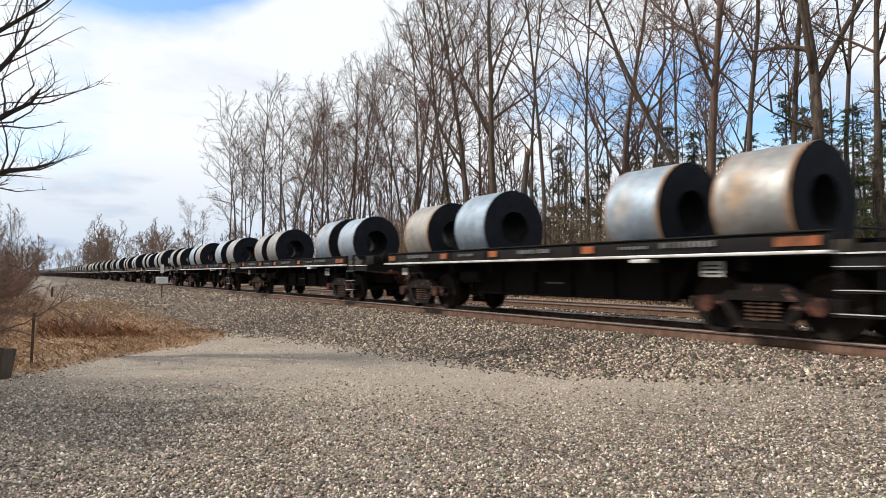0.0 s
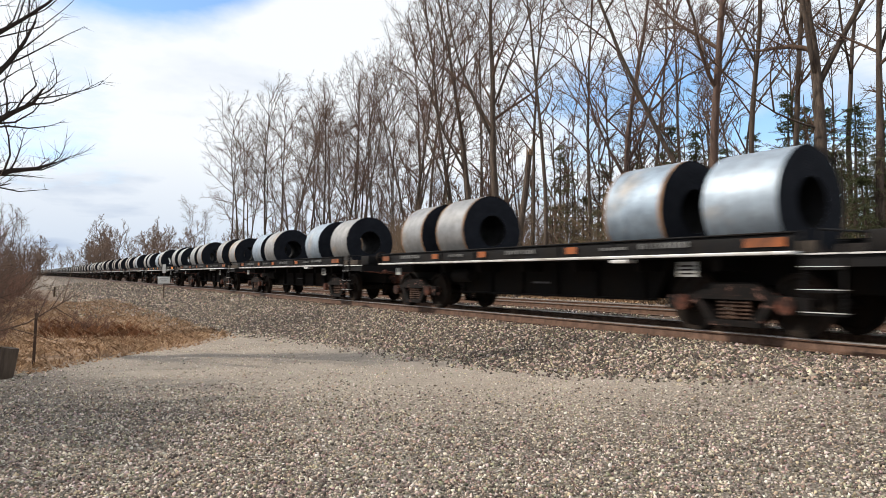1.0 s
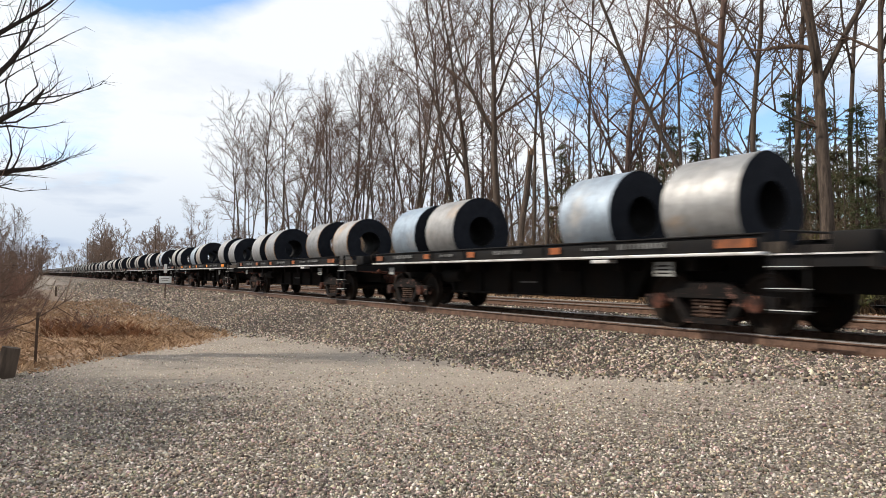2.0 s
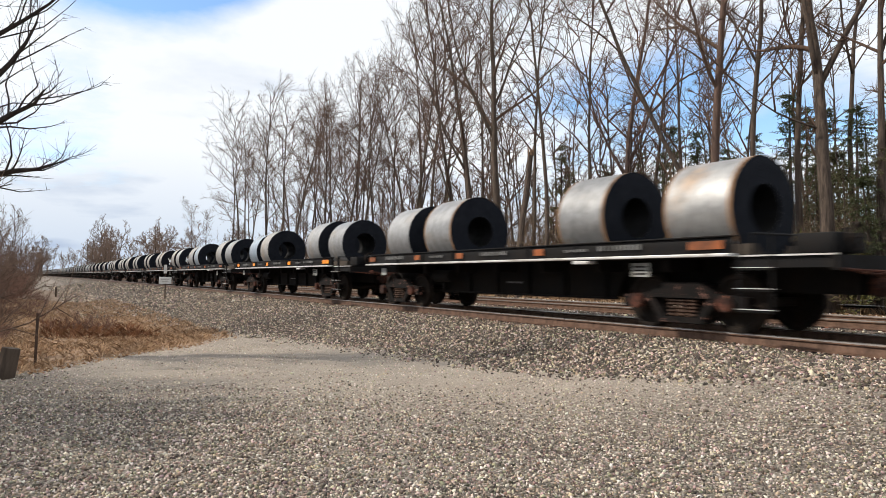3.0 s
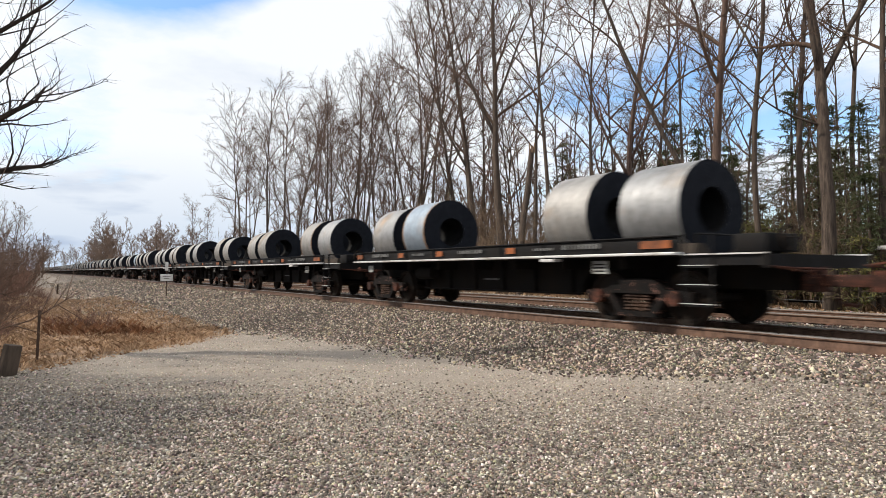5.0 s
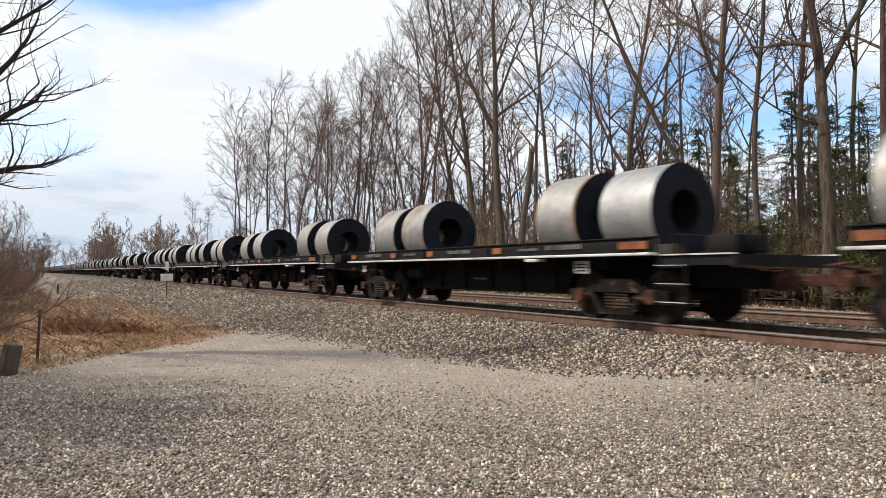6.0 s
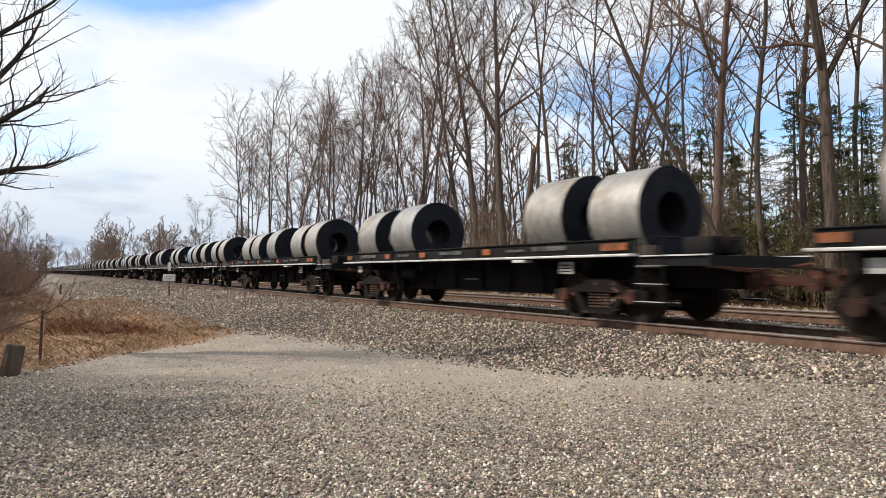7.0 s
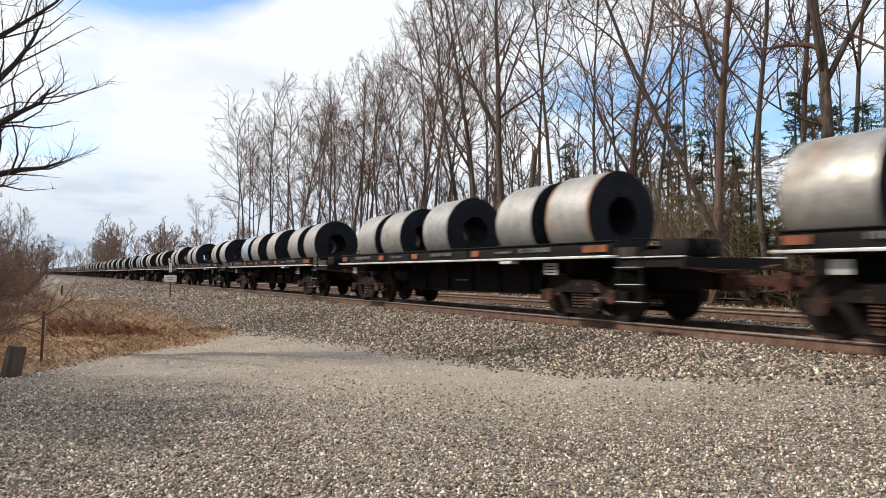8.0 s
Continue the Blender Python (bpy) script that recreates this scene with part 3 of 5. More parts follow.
def build_flatcar(detailed=True, tape=None):
    car = tagged(new("coil_flatcar"), "black steel flatcar loaded with coils, running on the rails", "freight car", "cars of the coil train")
    tape = tape or M_REFLECT_OLD
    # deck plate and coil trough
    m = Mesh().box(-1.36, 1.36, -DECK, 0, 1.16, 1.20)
    part("deck", m, M_UNDER, car, "grimy steel deck in a shade-darkened colour")
    for side in (-1, 1):
        a, b = sorted((side * 1.32, side * 1.40))
        m = Mesh().box(a, b, -DECK, 0, 1.225, 1.46, 0.012)
        for i in range(9):
            y = -0.4 - i * (DECK - 0.8) / 8
            m.box(*sorted((side * 1.402, side * 1.43)), y - 0.03, y + 0.03, 1.235, 1.44)
        m.box(*sorted((side * 1.28, side * 1.44)), -DECK, 0, 1.461, 1.485, 0.006)
        rail = part("side_rail", m, M_BLACK, car, "black side rail with tape and stencils")
        m = Mesh().box(*sorted((side * 1.30, side * 1.53)), -DECK - 0.02, 0.02, 1.168, 1.215, 0.010)
        part("flange", m, M_SUNLIT_EDGE, rail, "steel flange painted bright where the sun catches it")
        if side < 0:
            for i, (y, w) in enumerate(((-0.30, 0.40), (-3.1, 0.30), (-5.2, 0.30), (-8.2, 0.30), (-DECK + 0.42, 0.62))):
                part("reflector", Mesh().box(-1.447, -1.4425, y - w / 2, y + w / 2, 1.28, 1.41), tape, rail, "amber reflector tape strip")
            m = Mesh()
            for y0, y1, h in ((-2.3, -1.2, 0.09), (-4.4, -3.8, 0.06), (-7.1, -6.1, 0.08), (-9.6, -9.0, 0.05), (-10.9, -9.9, 0.09)):
                y = y0
                while y < y1:
                    m.box(-1.445, -1.4422, y, y + 0.06, 1.32, 1.32 + h)
                    y += 0.095
            tagged(part("stencil", m, M_WHITE, rail, "worn white stencil marks"), kind="stuff")
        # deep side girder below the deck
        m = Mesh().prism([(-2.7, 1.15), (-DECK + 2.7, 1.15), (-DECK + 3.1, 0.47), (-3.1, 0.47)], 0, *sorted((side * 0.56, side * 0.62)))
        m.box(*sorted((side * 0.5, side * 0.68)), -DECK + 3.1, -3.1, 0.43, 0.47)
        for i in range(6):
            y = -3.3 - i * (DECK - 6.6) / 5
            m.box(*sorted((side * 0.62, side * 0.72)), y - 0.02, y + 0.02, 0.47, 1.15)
        part("side_girder", m, M_UNDER, car, "black girder under the deck, darkened as if in shade")
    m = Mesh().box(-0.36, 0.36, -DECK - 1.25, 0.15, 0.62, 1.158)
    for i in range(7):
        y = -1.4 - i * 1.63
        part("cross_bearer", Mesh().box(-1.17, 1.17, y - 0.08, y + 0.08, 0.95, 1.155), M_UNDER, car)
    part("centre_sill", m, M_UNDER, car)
    # timber cradles along the trough
    for side in (-0.62, 0.62):
        m = Mesh().prism([(side - 0.16, 1.2), (side + 0.16, 1.2), (side + (0.14 if side > 0 else -0.02), 1.38), (side + (0.02 if side > 0 else -0.14), 1.38)], 1, -DECK + 0.1, -0.1)
        part("cradle", m, M_CRADLE, car, "dark timber cradle rail")
    # end platform with handbrake, railing, steps
    plat = part("end_platform", Mesh().box(-1.3, 1.3, -DECK - 1.45, -DECK - 0.02, 1.10, 1.155), M_BLACK, car, "dark steel end platform")
    for side in (-1, 1):
        part("edge_strip", Mesh().box(*sorted((side * 1.302, side * 1.345)), -DECK - 1.5, -DECK - 0.03, 1.162, 1.185), M_SUNLIT_EDGE, plat, "edge strip painted bright like sunlit steel")
    m = Mesh().box(-1.34, 1.34, -DECK - 1.51, -DECK - 1.452, 0.96, 1.16).box(-1.34, -1.28, -DECK - 1.45, -DECK, 1.0, 1.098).box(1.28, 1.34, -DECK - 1.45, -DECK, 1.0, 1.098)
    part("end_beam", m, M_BLACK, plat)
    if detailed:
        for side in (-1, 1):
            m = Mesh()
            for y in (-DECK - 0.10, -DECK - 0.62):
                m.tube([(side * 1.36, y, 1.5), (side * 1.36, y, 0.36)], [0.022, 0.022], 6)
            for z in (0.38, 0.68, 0.98):
                m.box(*sorted((side * 1.32, side * 1.40)), -DECK - 0.64, -DECK - 0.08, z - 0.015, z + 0.015)
            ladder = part("ladder_step", m, M_BLACK, car, "black steel stirrup steps")
            # Thin bright strips added for the sun on the step tops.
            for z in (0.38, 0.68, 0.98):
                part("tread", Mesh().box(*sorted((side * 1.31, side * 1.415)), -DECK - 0.66, -DECK - 0.06, z + 0.018, z + 0.027), M_SUNLIT_EDGE, ladder, "tread strip painted bright as if sunlit")
        m = Mesh().tube([(-0.55, -DECK - 1.2, 1.15), (-0.55, -DECK - 1.2, 1.55)], [0.05, 0.05], 8)
        m.box(-1.0, -0.15, -DECK - 1.28, -DECK - 0.72, 1.20, 1.48, 0.02)
        brake = part("brake_stand", m, M_BLACK, car, "black handbrake stand")
        m = Mesh().lathe([(-0.02, 0.17), (-0.02, 0.20), (0.02, 0.20), (0.02, 0.17)], 1, (-0.55, -DECK - 1.34, 1.42), 20)
        for a in range(4):
            c, s = math.cos(a * math.pi / 2), math.sin(a * math.pi / 2)
            m.tube([(-0.55, -DECK - 1.34, 1.42), (-0.55 + 0.18 * c, -DECK - 1.34, 1.42 + 0.18 * s)], [0.015, 0.015], 5)
        part("brake_wheel", m, M_WHEEL, brake, "round handbrake wheel")
        m = Mesh()
        for x in (-1.25, 1.25):
            m.tube([(x, -DECK - 0.25, 1.155), (x, -DECK - 0.25, 1.50)], [0.018, 0.018], 6)
        m.tube([(-1.25, -DECK - 0.25, 1.50), (1.25, -DECK - 0.25, 1.50)], [0.018, 0.018], 6)
        part("handrail", m, M_BLACK, plat)
        # equipment and plates under the deck
        part("brake_cylinder", Mesh().lathe([(-0.4, 0.001), (-0.4, 0.15), (0.35, 0.17), (0.4, 0.1), (0.4, 0.001)], 1, (-0.9, -3.6, 0.86), 14), M_UNDER, car, "grimy air brake cylinder, darkened as if in shade")
        part("data_plate", Mesh().box(-1.300, -1.285, -10.95, -10.55, 0.86, 1.10, 0.004), M_PLATE, car, "pale stencil plate")
        m = Mesh()
        for i in range(3):
            m.box(-1.3035, -1.3005, -10.90, -10.60, 0.90 + i * 0.06, 0.925 + i * 0.06)
        tagged(part("plate_marking", m, M_BLACK, car, "dark unreadable stencil lines"), kind="stuff")
        part("data_plate", Mesh().box(-1.300, -1.285, -0.95, -0.65, 0.88, 1.08, 0.004), M_PLATE, car, "small pale stencil plate")
        part("lift_bracket", Mesh().box(-1.52, -1.30, -9.7, -9.3, 1.09, 1.15, 0.008), M_SUNLIT_EDGE, car, "bright steel lifting bracket")
        part("placard", Mesh().box(-0.645, -0.622, -6.6, -6.0, 0.70, 0.74), M_WHITE, car, "pale stencil line")
    for y0, y1, hy in ((0.18, 0.62, 0.62), (-DECK - 1.4, -DECK - 2.3, -DECK - 2.3)):
        d = 1 if hy > 0 else -1
        m = Mesh().box(-0.08, 0.08, *sorted((y0, hy)), 0.68, 0.86, 0.02)
        m.prism([(-0.16, hy), (0.05, hy), (0.16, hy + 0.18 * d), (0.06, hy + 0.30 * d), (-0.16, hy + 0.22 * d)], 2, 0.62, 0.92)
        part("coupler", m, M_RUST, car, "rusty orange knuckle coupler")
        m = Mesh().box(-0.18, 0.18, *sorted((y0 - 0.1 * d, y0 + 0.14 * d)), 0.60, 0.95, 0.02)
        m.box(-0.34, 0.34, *sorted((y0 + 0.05 * d, y0 + 0.11 * d)), 0.72, 0.86)
        m.tube([(-1.25, y0 - 0.1 * d, 1.02), (-1.25, y0 + 0.16 * d, 0.98), (-0.9, y0 + 0.16 * d, 0.96), (-0.15, y0 + 0.3 * d, 0.94)], [0.016] * 4, 5)
        m.tube([(-1.2, y0 + 0.1 * d, 0.98), (-0.4, y0 + 0.12 * d, 0.9), (0.0, y0 + 0.2 * d, 0.97)], [0.018] * 3, 5)
        m.tube([(0.25, y0, 0.75), (0.28, y0 + 0.25 * d, 0.42), (0.2, y0 + 0.55 * d, 0.40)], [0.03] * 3, 5)
        part("draft_gear", m, M_RUST, car, "rusty draft gear and hoses")
    return car, truck_parts(car, -1.3, detailed) + truck_parts(car, -11.4, detailed)



def build_coil(radius, width, steel, rusty, sides=48):
    """A coil of sheet steel lying with its bore along the car; origin at its middle."""
    h, bore = width / 2, 0.40
    coil = tagged(new("steel_coil"), "coil of grey sheet steel strapped on the flatcar", "steel coil", "steel coils on the train")
    m = Mesh().lathe([(-h + 0.012, radius), (-h * 0.33, radius + 0.002), (h * 0.33, radius + 0.002), (h - 0.012, radius)], 1, (0, 0, 0), sides, False)
    part("wrap", m, steel, coil, "weathered bright sheet steel outer wrap")
    rings = []
    n = 5
    for i in range(n + 1):
        r = bore + (radius - 0.02 - bore) * i / n
        rings.append((-h + (0.010 if i % 2 else 0.0) + (0.01 if i == n else 0), r))
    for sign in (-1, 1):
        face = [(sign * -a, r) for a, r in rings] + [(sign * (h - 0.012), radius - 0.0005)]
        part("end_face", Mesh().lathe(face, 1, (0, 0, 0), sides, False), M_SHADED_FACE, coil, "edge of wound steel layers, shade painted into the colour", 25)
    bore_mesh = Mesh().lathe([(-h + 0.001, bore), (0, bore), (h - 0.001, bore)], 1, (0, 0, 0), sides // 2, False)
    part("bore", bore_mesh, M_BORE, coil, "inside of the open bore, its shade painted in")
    if rusty:
        for a, b in ((-h + 0.012, -h + 0.075), (h - 0.06, h - 0.012)):
            m = Mesh().lathe([(a, radius + 0.003), (b, radius + 0.003)], 1, (0, 0, 0), sides, False)
            part("rusty_rim", m, M_EDGE_RUST, coil, "brown rust along the rim")
    return coil


# Coils of each car: middle along the car, wrap (0 grey, 1 blue, 2 tan, 3 warm), rusty rim, radius, width.
LOADS = {}
LOADS[0] = [(-0.66, 2, 1, 0.89, 1.36), (-3.44, 1, 0, 0.92, 1.32), (-8.7, 1, 1, 0.9, 1.32), (-11.1, 3, 1, 0.9, 1.32)]
LOADS[1] = [(-0.78, 0, 1, 0.88, 1.25), (-2.9, 0, 1, 0.9, 1.37), (-9.2, 1, 1, 0.91, 1.4), (-11.37, 1, 0, 0.885, 1.32)]
LOADS[2] = [(-0.7, 1, 0, 0.89, 1.45), (-2.8, 3, 0, 0.9, 1.45), (-8.4, 1, 0, 0.9, 1.45), (-11.1, 3, 0, 0.89, 1.5)]
LOADS[3] = [(-0.9, 0, 0, 0.9, 1.4), (-3.25, 0, 1, 0.92, 1.42), (-8.8, 0, 1, 0.9, 1.34), (-11.55, 3, 1, 0.865, 1.35)]
LOADS[4] = [(-0.85, 1, 0, 0.88, 1.35), (-2.9, 2, 0, 0.92, 1.22), (-9.4, 0, 0, 0.92, 1.34), (-11.65, 0, 0, 0.87, 1.34)]
LOADS[5] = [(-0.75, 3, 0, 0.88, 1.45), (-2.8, 1, 1, 0.91, 1.3), (-9.3, 2, 0, 0.91, 1.36), (-11.5, 0, 0, 0.88, 1.4)]
LOADS[6] = [(-1.3, 2, 0, 0.88, 1.37), (-3.2, 2, 0, 0.9, 1.28), (-9.5, 2, 1, 0.91, 1.26), (-11.45, 3, 0, 0.89, 1.3)]
LOADS[7] = [(-0.38, 2, 0, 0.9, 1.36), (-2.9, 3, 0, 0.92, 1.36), (-9.55, 2, 0, 0.92, 1.26), (-11.6, 2, 0, 0.89, 1.3)]
LOADS[8] = [(-0.7, 2, 0, 0.87, 1.4), (-2.55, 2, 0, 0.88, 1.35), (-5.35, 3, 0, 0.91, 1.32), (-8.95, 2, 0, 0.91, 1.34), (-10.8, 2, 1, 0.93, 1.32)]
LOADS[9] = [(-0.8, 1, 0, 0.88, 1.35), (-2.8, 2, 0, 0.9, 1.3), (-5.6, 2, 0, 0.9, 1.3), (-8.9, 2, 0, 0.91, 1.3), (-11.0, 3, 1, 0.92, 1.3)]
CARS = 38
FIRST = -1
random.seed(5)
near_car, near_wheels = build_flatcar(True, M_REFLECT_OLD)
fresh_car, fresh_wheels = build_flatcar(True, M_REFLECT)
far_car, far_wheels = build_flatcar(False, M_REFLECT_OLD)
coil_kinds = {}
TRAIN, COILS, WHEELSETS = [], [], []
for n_ in range(FIRST, CARS):
    s0 = LEAD + PITCH * n_
    master = fresh_car if n_ == 4 else near_car if n_ < 12 else far_car
    car_ob = copy_thing(master, line_pose(s0))
    TRAIN.append((car_ob, s0))
    if n_ < 13:
        WHEELSETS += [c for c in car_ob.children if c.name.startswith("wheelset")]
    load = LOADS[n_] if 0 <= n_ < len(LOADS) else [(y + random.uniform(-0.2, 0.2), random.choice((0, 2, 2, 3, 1)), random.random() < 0.25, random.choice((0.88, 0.91)), 1.32)
                                                  for y in random.choice(((-0.8, -3.0, -9.2, -11.4), (-0.8, -3.0, -9.2, -11.4), (-0.8, -3.0, -5.6, -9.0, -11.1)))]
    for y, kind, rusty, radius, width in load:
        key = (kind, bool(rusty), radius, width, 48 if n_ < 12 else 20)
        if key not in coil_kinds:
            coil_kinds[key] = build_coil(radius, width, M_COILS[kind], rusty, key[4])
            ob = coil_kinds[key]
            ob.matrix_basis = line_pose(s0 + y)
        else:
            ob = copy_thing(coil_kinds[key], line_pose(s0 + y))
        tagged(ob, ("coil of grey sheet steel", "coil of bluish bright sheet steel", "coil of tan weathered sheet steel", "coil of rust-stained pale steel")[kind]
               + (" with rusted rim on a flatcar" if rusty else " lying on a flatcar"))
        COILS.append((ob, s0 + y, radius, random.uniform(0, 360)))
for master in (near_car, fresh_car, far_car):
    for o in (*master.children_recursive, master):
        bpy.data.objects.remove(o)


# ---- woods ----
def bark_mat(name, dark, light):
    k = Mat(name, 0.95)
    g = k.noise(3.0, 6, 0.65, (4, 4, 0.6))
    c = k.ramp(g, (0.36, dark), (0.62, light))
    c = k.mix(k.ramp(k.noise(0.7, 5, 0.7), (0.45, 0.0), (0.65, 0.7)), c, tuple(0.5 * (a + b) * 0.8 for a, b in zip(dark, light)))
    k.color(k.mix(k.ramp(k.rnd(), (0, 0.0), (1, 0.35)), c, tuple(v * 1.25 for v in light))).bump(g, 0.6, 0.03)
    return k.m


M_BARK = bark_mat("grey_bark", (0.018, 0.013, 0.0105), (0.105, 0.078, 0.061))
M_TWIG = bark_mat("twig_bark", (0.034, 0.022, 0.016), (0.145, 0.092, 0.066))
M_RED_TWIG = bark_mat("budding_twigs", (0.075, 0.042, 0.032), (0.19, 0.105, 0.075))
M_BRUSH = bark_mat("brush_stems", (0.055, 0.037, 0.025), (0.185, 0.128, 0.084))
M_FAR = bark_mat("far_twig_bark", (0.085, 0.058, 0.046), (0.19, 0.135, 0.105))
# Limbs seen against the sky: their unlit look is put into this colour.
M_SILHOUETTE_BARK = bark_mat("silhouette_bark", (0.010, 0.008, 0.007), (0.042, 0.032, 0.027))
M_DEAD = bark_mat("broken_pale_wood", (0.12, 0.075, 0.045), (0.30, 0.19, 0.12))


def leaf_mat(name, dark, light):
    k = Mat(name, 0.75)
    c = k.ramp(k.island(), (0.0, dark), (1.0, light))
    c = k.mix(k.ramp(k.rnd(), (0, 0.0), (1, 0.4)), c, dark)
    k.color(c)
    thin = k.node("ShaderNodeBsdfTranslucent", Color=c)  # thin blades let the sun through
    both = k.node("ShaderNodeMixShader", Fac=0.4)
    k.t.links.new(k.b.outputs[0], both.inputs[1])
    k.t.links.new(thin.outputs[0], both.inputs[2])
    k.t.links.new(both.outputs[0], k.t.nodes["Material Output"].inputs[0])
    return k.m


M_NEEDLE = leaf_mat("dark_needles", (0.045, 0.058, 0.026), (0.15, 0.165, 0.078))
M_PALE_NEEDLE = leaf_mat("pale_needles", (0.07, 0.07, 0.036), (0.21, 0.195, 0.105))
M_YELLOW_LEAF = leaf_mat("yellow_green_leaves", (0.09, 0.095, 0.03), (0.24, 0.21, 0.075))
M_GRASS = leaf_mat("dry_grass", (0.20, 0.115, 0.065), (0.56, 0.40, 0.265))
M_RED_BRUSH = leaf_mat("russet_brush", (0.16, 0.075, 0.042), (0.36, 0.19, 0.105))
M_LEAF_LITTER = leaf_mat("fallen_leaves", (0.17, 0.085, 0.045), (0.64, 0.44, 0.27))


def grow(rng, start, way, length, radius, steps, wobble, lift=0.0, end=0.15):
    """Points and radii of one branch."""
    pts, rad = [Vector(start)], [radius]
    d = Vector(way).normalized()
    for i in range(steps):
        d = (d + Vector((rng.gauss(0, wobble), rng.gauss(0, wobble), rng.gauss(0, wobble) + lift))).normalized()
        pts.append(pts[-1] + d * (length / steps))
        rad.append(radius * (1 - (1 - end) * (i + 1) / steps))
    return pts, rad


def along(pts, k):
    f = k * (len(pts) - 1)
    i = min(int(f), len(pts) - 2)
    return pts[i].lerp(pts[i + 1], f - i), (pts[i + 1] - pts[i]).normalized()


def twig(crown, rng, start, way, length, r):
    """A single fine twig: a thin three-sided spike."""
    d = Vector(way).normalized()
    u = d.orthogonal().normalized() * r
    w = d.cross(u)
    b = len(crown.v)
    p = Vector(start)
    tip = p + (d + Vector((rng.gauss(0, 0.1), rng.gauss(0, 0.1), 0.1))) * length
    for o in (u, -0.5 * u + 0.87 * w, -0.5 * u - 0.87 * w):
        crown.v.append(tuple(p + o))
    crown.v.append(tuple(tip))
    for k in range(3):
        crown.face([b + k, b + (k + 1) % 3, b + 3], True)


def branch_out(crown, rng, p, way, ln, r, subs, twigs, thick, lift=0.07, twig_len=(0.3, 0.85)):
    """A limb with branches and twigs."""
    lp, lr = grow(rng, p, way, ln, r, 7, 0.13, lift)
    crown.tube(lp, lr, 5, False)
    for j in range(subs):
        k2 = 0.15 + 0.83 * (j + rng.random()) / subs
        q, dd = along(lp, k2)
        side = Vector((rng.gauss(0, 1), rng.gauss(0, 1), rng.gauss(0.3, 0.5))).normalized()
        l2 = ln * (0.72 - 0.42 * k2) * rng.uniform(0.55, 1.25)
        bp, br = grow(rng, q, dd * 0.75 + side * 0.62, l2, max(0.012, r * 0.45 * (1 - k2 * 0.6)) * thick, 4, 0.18, 0.11)
        crown.tube(bp, br, 3, False)
        for t in range(twigs):
            q3, d3 = along(bp, 0.1 + 0.9 * (t + rng.random()) / twigs)
            side = Vector((rng.gauss(0, 1), rng.gauss(0, 1), rng.gauss(0.25, 0.7))).normalized()
            twig(crown, rng, q3, d3 * 0.75 + side * 0.75, rng.uniform(*twig_len), 0.0085 * thick)


def sideways(rng, d):
    """A random way square to d."""
    v = Vector((rng.gauss(0, 1), rng.gauss(0, 1), rng.gauss(0, 1)))
    return (v - d * v.dot(d)).normalized()


def ramify(crown, rng, p, way, length, radius, level, thick, kids=(5, 5, 5)):
    """A branch that divides again and again, down to short zigzag twigs."""
    steps = (2, 4, 7)[level]
    pts, rad = grow(rng, p, way, length, radius, steps, (0.16, 0.15, 0.115)[level], (0.0, 0.015, 0.04)[level], 0.3)
    crown.tube(pts, rad, (3, 3, 5)[level], False)
    n = kids[level]
    for j in range(n):
        k = 0.22 + 0.78 * (j + rng.random()) / n
        q, d = along(pts, min(1.0, k))
        a = rng.uniform(0.55, 1.0)
        out = d * math.cos(a) + sideways(rng, d) * math.sin(a) + Vector((0, 0, 0.08))
        if level == 0:
            twig(crown, rng, q, out, rng.uniform(0.2, 0.5), 0.0066 * thick)
        else:
            ln = length * rng.uniform(0.36, 0.58) * (1.25 - 0.7 * k)
            ramify(crown, rng, q, out, ln, max((0.0095, 0.020)[level - 1] * thick, radius * (1 - 0.65 * k) * 0.6), level - 1, thick, kids)


def limbs_of(crown, rng, pts, rad, lo, n, reach, thick, kids=(5, 5, 5)):
    """Limbs round a stem, longest at the middle of the crown, the upper ones steeper."""
    turn = rng.uniform(0, math.tau)
    for i in range(n):
        k = lo + (0.99 - lo) * (i + rng.random() * 0.9) / n
        p, d = along(pts, k)
        turn += 2.4 + rng.gauss(0, 0.4)
        h = (k - lo) / (1 - lo)
        rise = 0.75 + 0.85 * h + rng.uniform(-0.2, 0.35)
        ln = reach * (0.55 + 1.5 * h * (1 - h)) * rng.uniform(0.6, 1.15) * (1.0 if h < 0.8 else 0.8)
        r = max(0.034 * thick, rad[min(len(rad) - 1, int(k * len(rad)))] * rng.uniform(0.45, 0.68))
        ramify(crown, rng, p, Vector((math.cos(turn), math.sin(turn), rise)), ln, r, 2, thick, kids)


